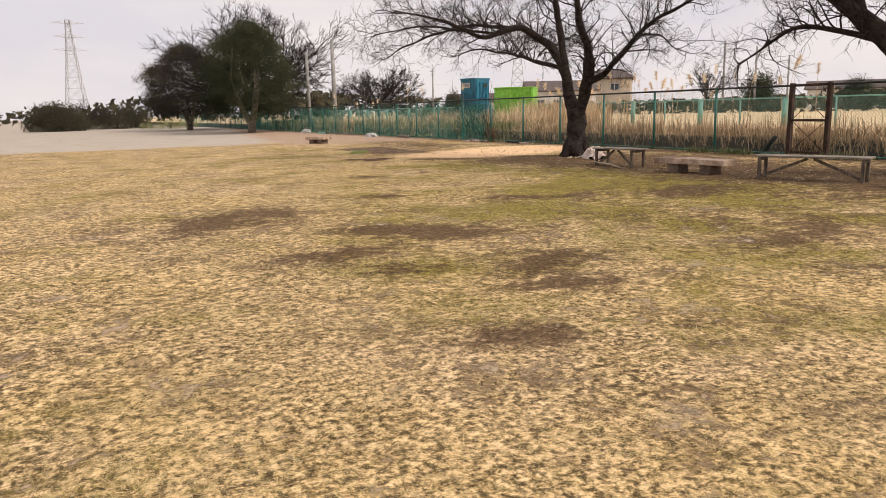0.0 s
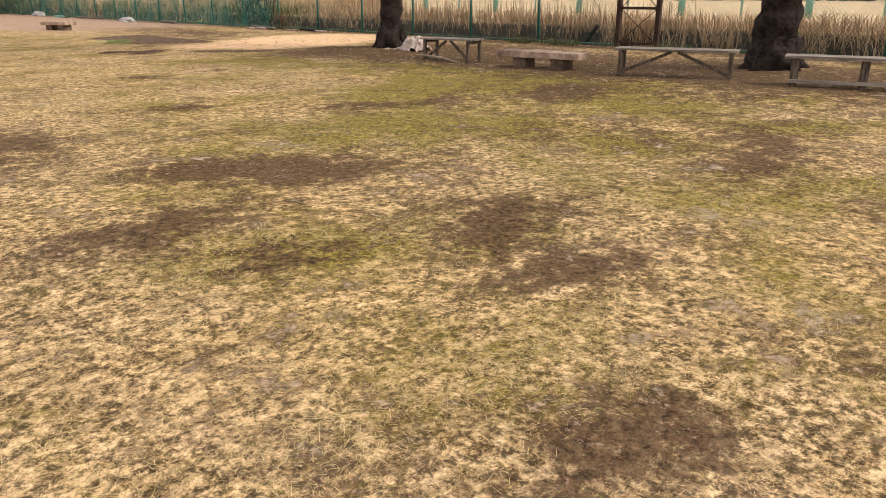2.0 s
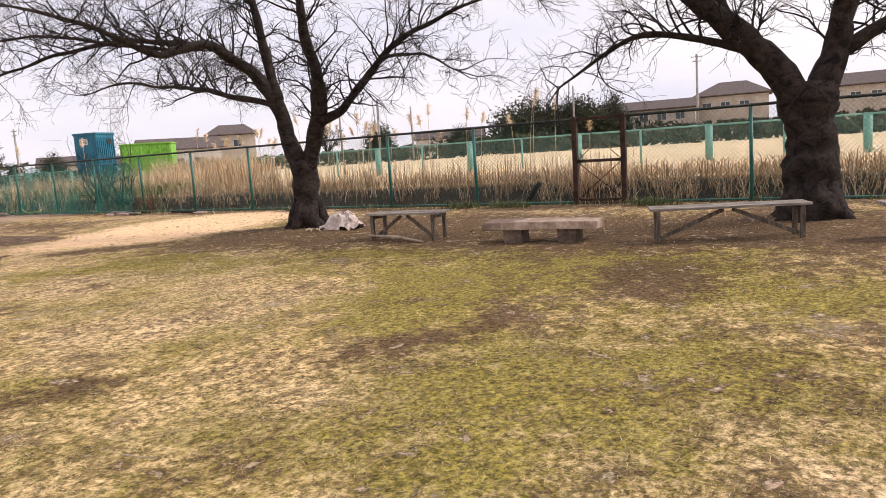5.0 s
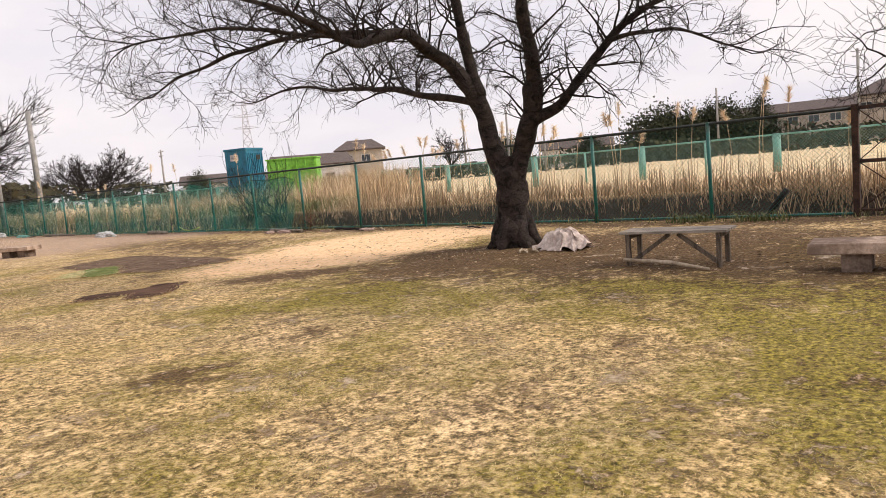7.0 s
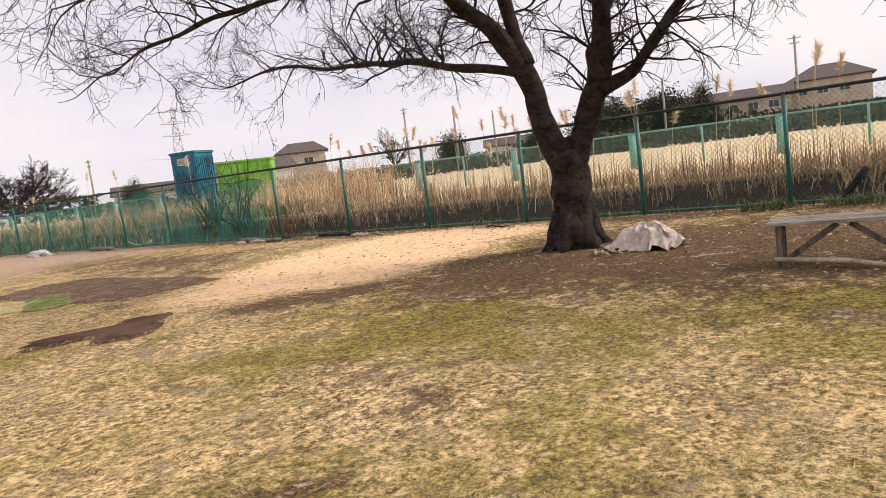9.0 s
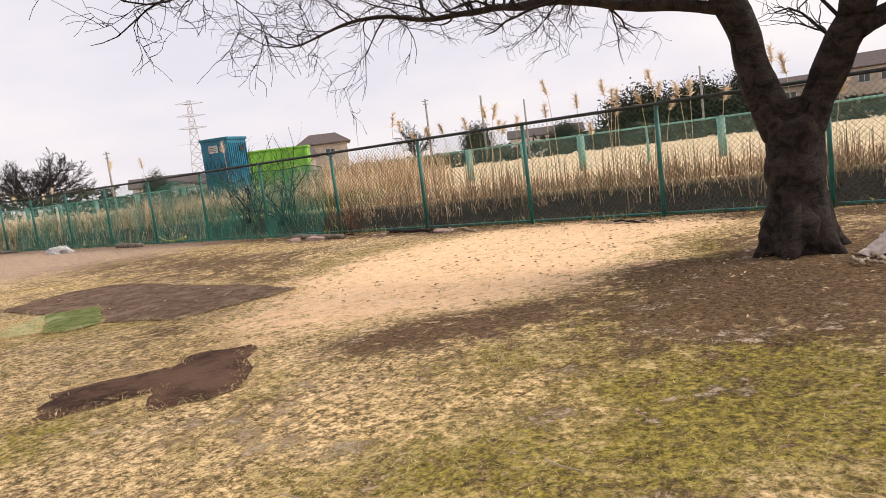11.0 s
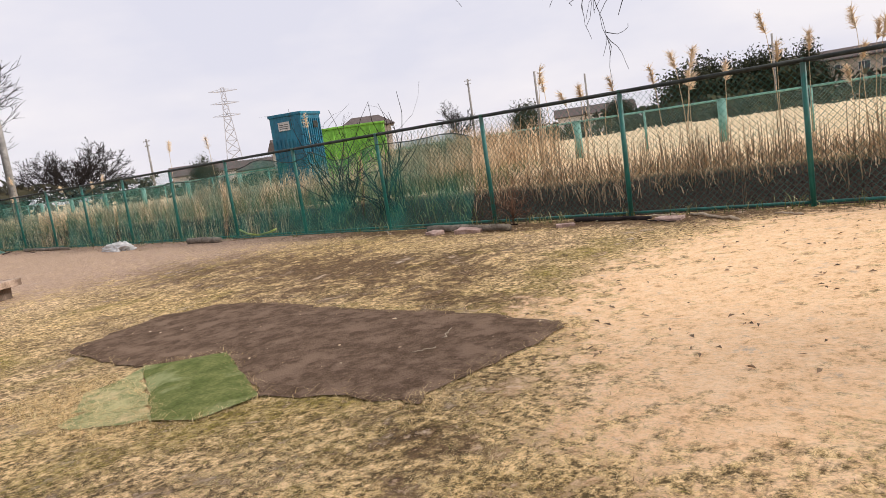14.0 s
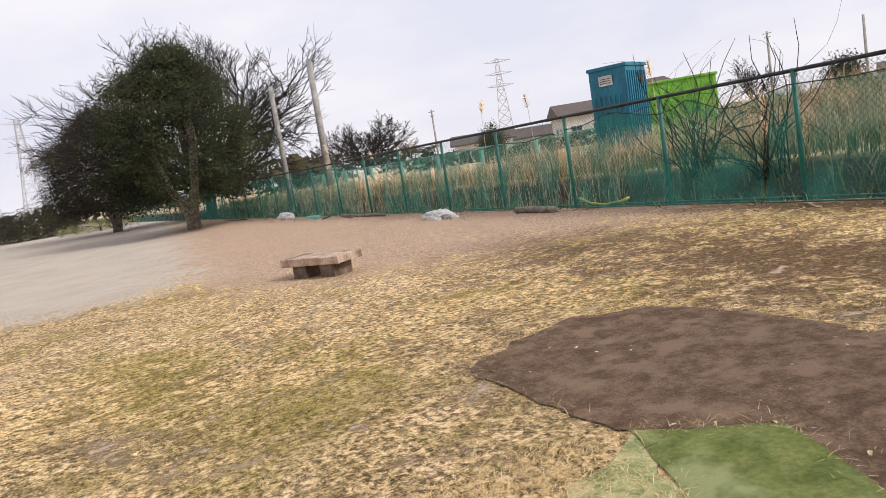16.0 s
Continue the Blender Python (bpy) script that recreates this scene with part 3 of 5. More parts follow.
def cherry(name, foot, trunk, limbs, label, seed, twig_len=0.98, density=1.0):
    """A bare cherry tree: trunk with flared foot, named limbs along control points, and a crown of twigs."""
    rng = random.Random(seed)
    tree = thing(name, pose(*foot, 0), label, "tree")
    o = np.array((*foot, 0.0, 0.0))
    t = Tubes()
    pts = curve_points([np.array(p) - o for p in trunk], 7)
    t.add([p[:3] for p in pts], [p[3] for p in pts], 22, 0.5, 0.30)
    for k in range(6):
        a = k * 1.05 + rng.uniform(-0.3, 0.3)
        r = trunk[0][3]
        dx, dy = math.cos(a), math.sin(a)
        t.add([(dx * r * 0.5, dy * r * 0.5, 0.45), (dx * r * 0.72, dy * r * 0.72, 0.16), (dx * r * 0.95, dy * r * 0.95, 0.0), (dx * r * 1.35, dy * r * 1.35, -0.09)], [0.13, 0.13, 0.10, 0.05], 8, 0.5, 0.3)
    t.mesh("trunk", M_BARK, tree)
    twigs = Tubes()
    for ctrl in limbs:
        lt = Tubes()
        path = curve_points([np.array(p) - o for p in ctrl], 6)
        wob = [Vector(p[:3]) + noise.noise_vector(Vector(p[:3]) * 1.6 + Vector((seed, 0, 0))) * 0.05 for p in path]
        lt.add(wob, [p[3] for p in path], 12 if ctrl[0][3] > 0.09 else 8, 0.5, 0.22)
        lt.mesh("limb", M_BARK, tree)
        total = sum((wob[i + 1] - wob[i]).length for i in range(len(wob) - 1))
        count = int(total * 7.0 * density)
        for k in range(count):
            s = (0.22 + 0.78 * (k + rng.random()) / count) * (len(wob) - 1.001)
            i = int(s)
            p = wob[i].lerp(wob[i + 1], s - i)
            way = (wob[i + 1] - wob[i]).normalized()
            side = Matrix.Rotation(rng.uniform(0, 6.283), 3, way) @ way.orthogonal().normalized()
            side.z = abs(side.z) * 0.8 if rng.random() < 0.72 else side.z * 0.6
            d = (way * rng.uniform(0.3, 0.9) + side + Vector((0, 0, 0.12))).normalized()
            r = path[i][3]
            grow(twigs, d, p, twig_len * rng.uniform(0.6, 1.35), min(0.022, max(0.007, r * 0.42)), 2, rng, -0.16, 4, 5)
        way = (wob[-1] - wob[-2]).normalized()
        for _ in range(3):
            grow(twigs, way + Vector((rng.gauss(0, .3), rng.gauss(0, .3), rng.gauss(0, .2))), wob[-1], twig_len * 1.1, path[-1][3] * 0.9, 2, rng, -0.22, 4, 5)
    tagged(twigs.mesh("twig_crown", M_TWIG, tree, "fine bare winter twigs"), kind="stuff")
    return tree


cherry("cherry_tree", (13.25, 16.5),
       [(13.25, 16.5, -0.10, 0.36), (13.23, 16.52, 0.25, 0.30), (13.24, 16.5, 0.7, 0.265), (13.22, 16.5, 1.15, 0.27), (13.2, 16.52, 1.45, 0.20)],
       [[(13.22, 16.58, 1.1, 0.19), (13.15, 16.78, 1.75, 0.165), (13.1, 16.97, 2.45, 0.15), (12.9, 17.25, 3.0, 0.125), (12.3, 17.45, 3.38, 0.10), (11.8, 17.45, 3.5, 0.085), (11.0, 17.25, 3.3, 0.075), (10.34, 17.05, 3.2, 0.055), (9.4, 17.3, 3.6, 0.035), (8.4, 17.5, 3.8, 0.02)],
        [(11.8, 17.45, 3.5, 0.06), (11.4, 18.2, 3.62, 0.05), (11.05, 18.75, 3.68, 0.045), (10.4, 19.6, 3.5, 0.034), (9.8, 20.2, 3.25, 0.024), (9.3, 20.3, 2.95, 0.012)],
        [(13.1, 16.9, 2.5, 0.11), (13.15, 17.1, 3.2, 0.095), (13.0, 17.2, 4.2, 0.075), (12.9, 17.5, 5.4, 0.045), (12.7, 17.8, 6.4, 0.02)],
        [(13.1, 16.95, 2.42, 0.07), (12.95, 17.8, 2.62, 0.06), (12.9, 18.6, 2.83, 0.055), (13.2, 19.7, 3.02, 0.045), (13.45, 20.6, 3.12, 0.036), (13.1, 21.8, 3.3, 0.024), (12.8, 22.7, 3.15, 0.012)],
        [(13.22, 16.38, 1.1, 0.17), (13.2, 16.1, 1.7, 0.15), (13.12, 15.85, 2.25, 0.145), (12.9, 15.7, 2.9, 0.11), (12.5, 15.5, 3.6, 0.09), (12.2, 15.4, 4.6, 0.06), (12.0, 15.2, 5.8, 0.025)],
        [(13.12, 15.9, 2.1, 0.15), (13.08, 15.86, 2.4, 0.145), (13.04, 15.85, 2.54, 0.09), (13.03, 15.85, 2.58, 0.008)],
        [(13.15, 15.9, 1.95, 0.10), (13.38, 15.55, 2.17, 0.085), (13.6, 15.25, 2.6, 0.075), (13.9, 14.9, 3.12, 0.06), (14.1, 14.2, 3.55, 0.045), (14.3, 13.2, 3.9, 0.028), (14.4, 12.2, 4.0, 0.014)],
        [(13.9, 14.9, 3.12, 0.04), (13.7, 14.3, 3.1, 0.032), (13.4, 13.5, 2.95, 0.022), (13.2, 12.8, 2.6, 0.012)],
        [(11.0, 17.25, 3.3, 0.04), (10.3, 17.9, 3.45, 0.034), (9.4, 18.6, 3.6, 0.024), (8.4, 19.2, 3.4, 0.012)],
        [(12.2, 15.4, 4.3, 0.05), (11.4, 15.6, 4.6, 0.035), (10.4, 15.6, 4.6, 0.022), (9.4, 15.6, 4.3, 0.012)],
        [(12.95, 17.3, 4.4, 0.05), (13.3, 18.2, 4.9, 0.04), (13.4, 19.4, 5.1, 0.028), (13.2, 20.8, 4.8, 0.014)],
        [(13.3, 18.4, 2.85, 0.035), (14.0, 19.0, 3.15, 0.028), (14.9, 19.6, 3.3, 0.018), (15.5, 20.2, 3.2, 0.010)]],
       "bare gnarled cherry tree with two dark stems and drooping twigs", 11)

cherry("cherry_tree", (14.05, 7.5),
       [(14.05, 7.5, -0.10, 0.46), (14.05, 7.5, 0.25, 0.40), (14.05, 7.52, 0.75, 0.35), (14.02, 7.52, 1.2, 0.33), (14.0, 7.55, 1.6, 0.37), (14.0, 7.55, 1.9, 0.30)],
       [[(13.98, 7.62, 1.5, 0.25), (13.8, 7.95, 2.1, 0.20), (13.58, 8.35, 2.6, 0.175), (13.38, 8.94, 3.19, 0.14), (12.95, 9.7, 3.8, 0.10), (12.3, 10.6, 4.3, 0.05), (11.6, 11.6, 4.5, 0.02)],
        [(13.7, 8.15, 2.35, 0.06), (13.4, 8.9, 2.62, 0.05), (13.25, 9.7, 2.75, 0.042), (13.3, 10.4, 2.5, 0.03), (13.2, 11.0, 2.1, 0.014)],
        [(13.5, 8.5, 2.75, 0.10), (13.5, 8.7, 3.4, 0.08), (13.4, 8.75, 4.2, 0.06), (13.2, 8.8, 5.2, 0.03)],
        [(14.05, 7.45, 1.5, 0.26), (14.15, 7.3, 2.1, 0.20), (14.2, 7.12, 2.7, 0.17), (14.15, 6.95, 3.4, 0.14), (14.1, 6.9, 4.4, 0.09), (14.0, 6.9, 5.6, 0.04)],
        [(14.18, 7.2, 2.3, 0.12), (14.4, 6.7, 2.55, 0.09), (14.8, 5.9, 2.95, 0.075), (15.3, 4.8, 3.4, 0.05), (15.6, 3.7, 3.7, 0.02)],
        [(13.45, 8.8, 3.05, 0.07), (12.8, 8.8, 3.6, 0.055), (11.9, 8.7, 3.95, 0.035), (11.0, 8.8, 3.85, 0.015)],
        [(14.8, 5.9, 2.95, 0.05), (14.2, 5.2, 3.3, 0.04), (13.4, 4.5, 3.4, 0.025), (12.6, 4.0, 3.1, 0.012)]],
       "thick bare cherry tree leaning over a slatted bench", 23, 0.95)


def evergreen(foot, height, width, label, seed, leaf, lobes):
    """A broad evergreen: forked pale trunk and a crown of many small leaf clumps round its boughs."""
    rng = random.Random(seed)
    tree = thing("evergreen_tree", pose(*foot, 0), label, "tree")
    t = Tubes()
    tips = []
    for k in range(3):
        a = k * 2.1 + seed
        t.add([(0, 0, -0.2), (0.1 * math.cos(a), 0.1 * math.sin(a), 0.6), (0.7 * math.cos(a), 0.7 * math.sin(a), 1.9), (1.3 * math.cos(a), 1.3 * math.sin(a), height * 0.5), (1.0 * math.cos(a), 1.0 * math.sin(a), height * 0.8)],
              [0.32, 0.24, 0.17, 0.11, 0.03], 10, 0.5, 0.2)
    t.mesh("trunk", M_PALEBARK, tree, "pale forked trunk")
    vs, fs, tn = [], [], []
    for _ in range(lobes):
        u = rng.random()
        z = height * (0.17 + 0.81 * u)
        prof = math.sin(math.pi * min(1, 0.16 + 0.84 * u) ** 0.8) ** 0.55
        a = rng.uniform(0, 6.283)
        lump = 0.95 + 0.30 * noise.noise(Vector((2.1 * math.cos(a) + seed, 2.1 * math.sin(a) + 4.0, z * 0.7)))
        r = width * 0.5 * prof * lump * math.sqrt(rng.uniform(0.25, 1.0))
        c = Vector((r * math.cos(a), r * math.sin(a), z)) + noise.noise_vector(Vector((a, z, seed))) * 0.5
        s = rng.uniform(0.25, 0.6)
        lum = rng.uniform(0, 0.75)
        for _ in range(64):
            d = Vector((rng.gauss(0, 1), rng.gauss(0, 1), rng.gauss(0, 0.9))) * s * 0.62
            p = c + d
            w = Vector((rng.gauss(0, 1), rng.gauss(0, 1), rng.gauss(0, 1))).normalized()
            q = w.orthogonal().normalized()
            L = rng.uniform(0.045, 0.10)
            i = len(vs)
            vs += [p - q * L * 0.4, p + w * L, p + q * L * 0.4, p - w * L * 0.6]
            fs.append((i, i + 1, i + 2, i + 3))
            tn += [min(1, lum + rng.uniform(0, 0.3))] * 4
    finish("crown", vs, fs, leaf, tree, "dense dark crown", False, tn)


evergreen((13.8, 56.0), 7.9, 7.6, "broad dark evergreen tree with forked trunk by the fence", 3, M_LEAF, 1300)
evergreen((12.6, 76.0), 8.0, 9.2, "lower brownish evergreen tree beside a taller one", 8, M_RUSTLEAF, 1500)


def bare_tree(foot, height, width, label, seed, density=26, r0=0.35, least=0.016, levels=4):
    """A winter tree with a domed fan of forking branches."""
    rng = random.Random(seed)
    tree = thing("bare_tree", pose(*foot, 0), label, "tree")
    t = Tubes()
    t.add([(0, 0, -0.2), (0.1, 0, height * 0.12), (0, 0.1, height * 0.26)], [r0, r0 * 0.8, r0 * 0.62], 9, 0.5, 0.2)
    t.mesh("trunk", M_BARK, tree)
    tw = Tubes()

    def fork(p, way, length, r, depth):
        mid = p + way * length * 0.5 + Vector((rng.gauss(0, 1), rng.gauss(0, 1), rng.gauss(0, 1))) * length * 0.05
        end = p + way * length + Vector((0, 0, 0.03 * length))
        tw.add([p, mid, end], [r, r * 0.8, max(least * 0.6, r * 0.6)], 4 if depth > 2 else 3)
        if depth == 0:
            return
        for _ in range(3):
            d = (way + Vector((rng.gauss(0, 1), rng.gauss(0, 1), rng.gauss(0.12, 0.8))) * 0.46).normalized()
            fork(end if rng.random() < 0.6 else mid, d, length * rng.uniform(0.52, 0.76), max(least, r * 0.58), depth - 1)
    for k in range(density):
        a = k * 2.399 + rng.uniform(-0.3, 0.3)
        e = rng.uniform(0.06, 1.0)
        c = math.sqrt(1 - e * e)
        reach = Vector((math.cos(a) * width * 0.5 * c, math.sin(a) * width * 0.5 * c, height * (0.12 + 0.62 * e)))
        z = height * rng.uniform(0.12, 0.26)
        fork(Vector((0, 0, z)), reach.normalized(), reach.length * 0.42, r0 * 0.40, levels)
    tagged(tw.mesh("crown", M_TWIG, tree, "fan of bare branches"), kind="stuff")
    return tree


bare_tree((17.0, 67.0), 11.2, 18.5, "large spreading bare tree behind the evergreens", 5, 30, 0.36, 0.017, 5)
bare_tree((68.5, 158.0), 11.6, 24.0, "round bare tree far across the field", 6, 28, 0.5, 0.036, 5)
bare_tree((108.0, 97.0), 10.0, 7.0, "small bare tree beside a utility pole", 7, 12, 0.25, 0.03)
bare_tree((4.0, 95.0), 4.2, 5.0, "small bare orchard tree", 9, 8, 0.16)


def bush(foot, size, label, seed, leaf, n=260, category="bush"):
    rng = random.Random(seed)
    ob = thing("bush", pose(*foot), label, category)
    vs, fs, tn = [], [], []
    for _ in range(n):
        a, u = rng.uniform(0, 6.283), rng.random()
        r = math.sqrt(rng.random())
        c = Vector((size[0] / 2 * r * math.cos(a), size[1] / 2 * r * math.sin(a), size[2] * u * math.sqrt(max(0.05, 1 - 0.75 * r * r))))
        s = min(size) * 0.12
        lum = rng.uniform(0, 0.8)
        for _ in range(36):
            p = c + Vector((rng.gauss(0, 1), rng.gauss(0, 1), rng.gauss(0, 1))) * s
            w = Vector((rng.gauss(0, 1), rng.gauss(0, 1), rng.gauss(0, 1))).normalized()
            q = w.orthogonal().normalized()
            L = s * rng.uniform(0.22, 0.45)
            i = len(vs)
            vs += [p - q * L * 0.5, p + w * L, p + q * L * 0.5, p - w * L * 0.6]
            fs.append((i, i + 1, i + 2, i + 3))
            tn += [min(1, lum + rng.uniform(0, 0.2))] * 4
    finish("foliage", vs, fs, leaf, ob, "", False, tn)
    t = Tubes()
    for k in range(4):
        t.add([(0, 0, -0.1), (0.1 * math.cos(k * 1.6), 0.1 * math.sin(k * 1.6), size[2] * 0.25), (size[0] * 0.2 * math.cos(k * 1.6), size[1] * 0.2 * math.sin(k * 1.6), size[2] * 0.6)], [0.06, 0.05, 0.02], 5)
    t.mesh("stem", M_TWIG, ob)


bush((97.0, 50.5, 0.3), (8.0, 10.0, 6.6), "dark evergreen hedge mass beyond the field", 31, M_LEAF, 420)
bush((101.5, 44.5, 0.3), (7.0, 9.0, 6.4), "dark evergreen hedge mass beyond the field", 32, M_LEAF, 420)
bush((105.0, 40.5, 0.3), (4.0, 4.0, 7.2), "rounded dark tree beyond the field", 33, M_LEAF, 300)
bush((91.7, 72.7, 0.3), (4.2, 4.2, 5.6), "small clipped evergreen at the field edge", 34, M_LEAF)
bush((98.0, 62.0, 0.3), (3.6, 3.6, 4.2), "small clipped evergreen at the field edge", 35, M_LEAF)
bush((36.5, 65.0, FIELD_Z), (1.8, 1.8, 2.9), "narrow evergreen shrub near the houses", 36, M_LEAF)
bush((1.0, 92.0, 0), (6.0, 5.0, 2.8), "dark shrubbery at the yard's far end", 37, M_RUSTLEAF, 360)
bush((8.0, 100.0, 0), (8.0, 5.0, 2.6), "dark shrubbery at the yard's far end", 38, M_RUSTLEAF, 360)
bush((-9.0, 85.0, 0), (8.0, 6.0, 2.6), "dark shrubbery at the yard's far end", 39, M_LEAF, 360)
bush((-22.0, 98.0, 0), (12.0, 6.0, 3.0), "dark shrubbery at the yard's far end", 40, M_RUSTLEAF, 360)
bush((12.5, 88.0, 0), (6.5, 3.0, 1.0), "low clipped green hedge by the yard's corner", 41, M_WEED, 260, "hedge")


def treeline(points, height, label, seed, leaf=None, thick=1.0, size=1.0):
    """A far belt of wood: uneven clumps in one mesh."""
    rng = random.Random(seed)
    vs, fs, tn = [], [], []
    for (x0, y0), (x1, y1) in zip(points[:-1], points[1:]):
        L = math.hypot(x1 - x0, y1 - y0)
        for k in range(int(L / 1.1 * thick)):
            t = rng.random()
            top = height * (0.75 + 0.5 * noise.noise(Vector((x0 + (x1 - x0) * t, y0 + (y1 - y0) * t, seed)) * 0.07))
            for _ in range(16):
                p = Vector((x0 + (x1 - x0) * t + rng.gauss(0, 1.6), y0 + (y1 - y0) * t + rng.gauss(0, 1.6), rng.random() ** 0.7 * top))
                w = Vector((rng.gauss(0, 1), rng.gauss(0, 1), rng.gauss(0, 1))).normalized()
                q = w.orthogonal().normalized()
                s = rng.uniform(0.5, 1.1) * size
                i = len(vs)
                vs += [p - q * s * 0.6, p + w * s, p + q * s * 0.6, p - w * s * 0.7]
                fs.append((i, i + 1, i + 2, i + 3))
                tn += [rng.random()] * 4
    ob = finish("treeline", vs, fs, leaf or M_RUSTLEAF, None, "", False, tn)
    tagged(ob, label, "treeline", kind="stuff")


treeline([(-80, 190), (0, 195), (40, 170), (58, 150), (80, 150)], 6.0, "distant dark belt of trees", 51)
treeline([(30, 95), (42, 118)], 4.2, "dark thicket behind the utility poles", 52)
treeline([(44, 95), (60, 78), (74, 62), (80, 44), (82, 25), (80, 0), (76, -40)], 2.4, "dark hedge along the field's far edge", 54, M_LEAF, 3.0, 0.5)
treeline([(98, 66), (104, 46), (106, 30), (105, 5), (100, -40)], 4.4, "dark belt of garden trees before the houses", 55, None, 2.0, 0.7)
treeline([(66, 125), (116, 112), (150, 60), (150, 0), (120, -60)], 3.0, "distant low hedges behind the houses", 53)


# ---- far buildings, poles and pylons ----
def pane_window(parent, centre, w, h, turn):
    win = part("window", block((w, 0.06, h), (0, 0, 0), 0.01), M_GLASS, parent)
    win.matrix_basis = Matrix.Translation(centre) @ Matrix.Rotation(turn, 4, "Z")
    for dx, dz, sw, sh in ((0, h / 2, w + 0.12, 0.07), (0, -h / 2, w + 0.16, 0.08), (-w / 2, 0, 0.07, h), (w / 2, 0, 0.07, h), (0, 0, 0.05, h)):
        part("frame", block((sw, 0.12, sh), (dx, 0, dz), 0.008), M_WHITE, win)


def house(foot, size, turn, label, wall, hip=0.0, storeys=1):
    L, W, H = size
    ob = thing("house", pose(*foot, 0, 0, turn), label, "house")
    part("wall", block((L, W, H), (0, 0, H / 2 - 0.1), 0.02), wall, ob)
    rise, over = W * 0.24, 0.55
    bm = bmesh.new()
    a, b = L / 2 + over, W / 2 + over
    low = [bm.verts.new(p) for p in ((-a, -b, H - 0.05), (a, -b, H - 0.05), (a, b, H - 0.05), (-a, b, H - 0.05))]
    low2 = [bm.verts.new((v.co.x, v.co.y, v.co.z + 0.14)) for v in low]
    r0, r1 = bm.verts.new((-a + hip * W / 2, 0, H + rise)), bm.verts.new((a - hip * W / 2, 0, H + rise))
    bm.faces.new(low[::-1])
    for i in range(4):
        bm.faces.new((low[i], low[(i + 1) % 4], low2[(i + 1) % 4], low2[i]))
    bm.faces.new((low2[0], low2[1], r1, r0))
    bm.faces.new((low2[2], low2[3], r0, r1))
    bm.faces.new((low2[1], low2[2], r1))
    bm.faces.new((low2[3], low2[0], r0))
    part("roof", bm, M_ROOF, ob)
    if not hip:
        for s in (-1, 1):
            gb = bmesh.new()
            x = s * L / 2
            f = [gb.verts.new(p) for p in ((x, -W / 2, H - 0.1), (x, W / 2, H - 0.1), (x, 0, H + rise * 0.92))]
            gb.faces.new(f if s > 0 else f[::-1])
            part("gable", gb, wall, ob)
    for st in range(storeys):
        z = (st + 0.55) * H / storeys
        for k in range(int(L // 2.6)):
            x = -L / 2 + 1.5 + 2.6 * k
            pane_window(ob, (x, -W / 2 - 0.01, z), 1.3, 1.0, 0)
            pane_window(ob, (x, W / 2 + 0.01, z), 1.3, 1.0, 0)
        pane_window(ob, (L / 2 + 0.01, 0, z), 1.2, 0.9, math.pi / 2)
        pane_window(ob, (-L / 2 - 0.01, 0, z), 1.2, 0.9, math.pi / 2)
    return ob


house((67.3, 88.0, 0), (9.5, 6.5, 3.7), -28, "long pale single-storey house with a brown roof", M_WALLWHITE)
house((79.4, 90.7, 0), (6.5, 6.5, 5.6), -45, "two-storey house with dark tiled roof", M_WALLBEIGE, 0.6, 2)
house((115.0, 38.6, 0), (14.0, 6.0, 5.2), -80, "long beige building with grey roof beyond the field", M_WALLBEIGE, 0.0, 2)
house((122.5, 27.6, 0), (10.0, 9.0, 6.6), -82, "beige house with a grey hipped roof", M_WALLBEIGE, 0.8, 2)
house((126.0, 12.0, 0), (12.0, 8.0, 6.6), -88, "two-storey brown-roofed house beyond the field", M_WALLBEIGE, 0.5, 2)
house((125.0, -12.0, 0), (14.0, 8.0, 6.4), -95, "two-storey brown-roofed house beyond the field", M_WALLBEIGE, 0.5, 2)
house((67.3, 112.6, 0), (8.5, 6.0, 2.7), -34, "low far house with dark roof", M_WALLWHITE)
house((80.0, 120.0, 0), (12.0, 7.0, 2.4), -40, "low far house with dark roof", M_WALLBEIGE)
house((118.0, 76.0, 0), (12.0, 6.0, 3.4), -60, "low far house with dark roof", M_WALLWHITE)


def utility_pole(foot, height, label, r=0.14, arms=True, lean=(0, 0)):
    ob = thing("utility_pole", pose(*foot, lean[0], lean[1], 0), label, "utility pole", "utility poles")
    t = Tubes()
    t.add([(0, 0, -0.3), (0, 0, height)], [r, r * 0.72], 12)
    t.mesh("pole", M_POLE, ob)
    if arms:
        for z, w in ((height - 0.3, 1.5), (height - 0.9, 1.1)):
            part("crossarm", block((0.08, w, 0.09), (0, 0, z), 0.008), M_POLE, ob)
            for y in (-w * 0.42, 0.15, w * 0.42):
                u = Tubes()
                u.add([(0, y, z), (0, y, z + 0.16)], [0.05, 0.035], 7)
                u.mesh("insulator", M_WHITE, ob)
    return ob


utility_pole((20.6, 56.2, 0), 7.0, "plain grey concrete pole behind the fence", 0.19, False)
p2 = utility_pole((18.9, 57.5, 0), 6.1, "grey concrete pole with a street lamp arm", 0.15, False)
lt = Tubes()
lt.add([(0, 0, 5.9), (0.5, -0.4, 6.2), (0.9, -0.75, 6.25)], [0.03, 0.025, 0.02], 6)
lt.mesh("lamp_arm", M_POLE, p2)
utility_pole((109.5, 94.6, 0), 12.4, "grey utility pole with crossarms", 0.22)
utility_pole((76.6, 61.4, 0), 8.1, "grey utility pole with crossarms", 0.16, False)
utility_pole((57.0, 108.5, 0), 8.0, "grey utility pole with crossarms", 0.16)
utility_pole((102.1, 28.4, 0), 11.4, "grey utility pole with crossarms", 0.18)
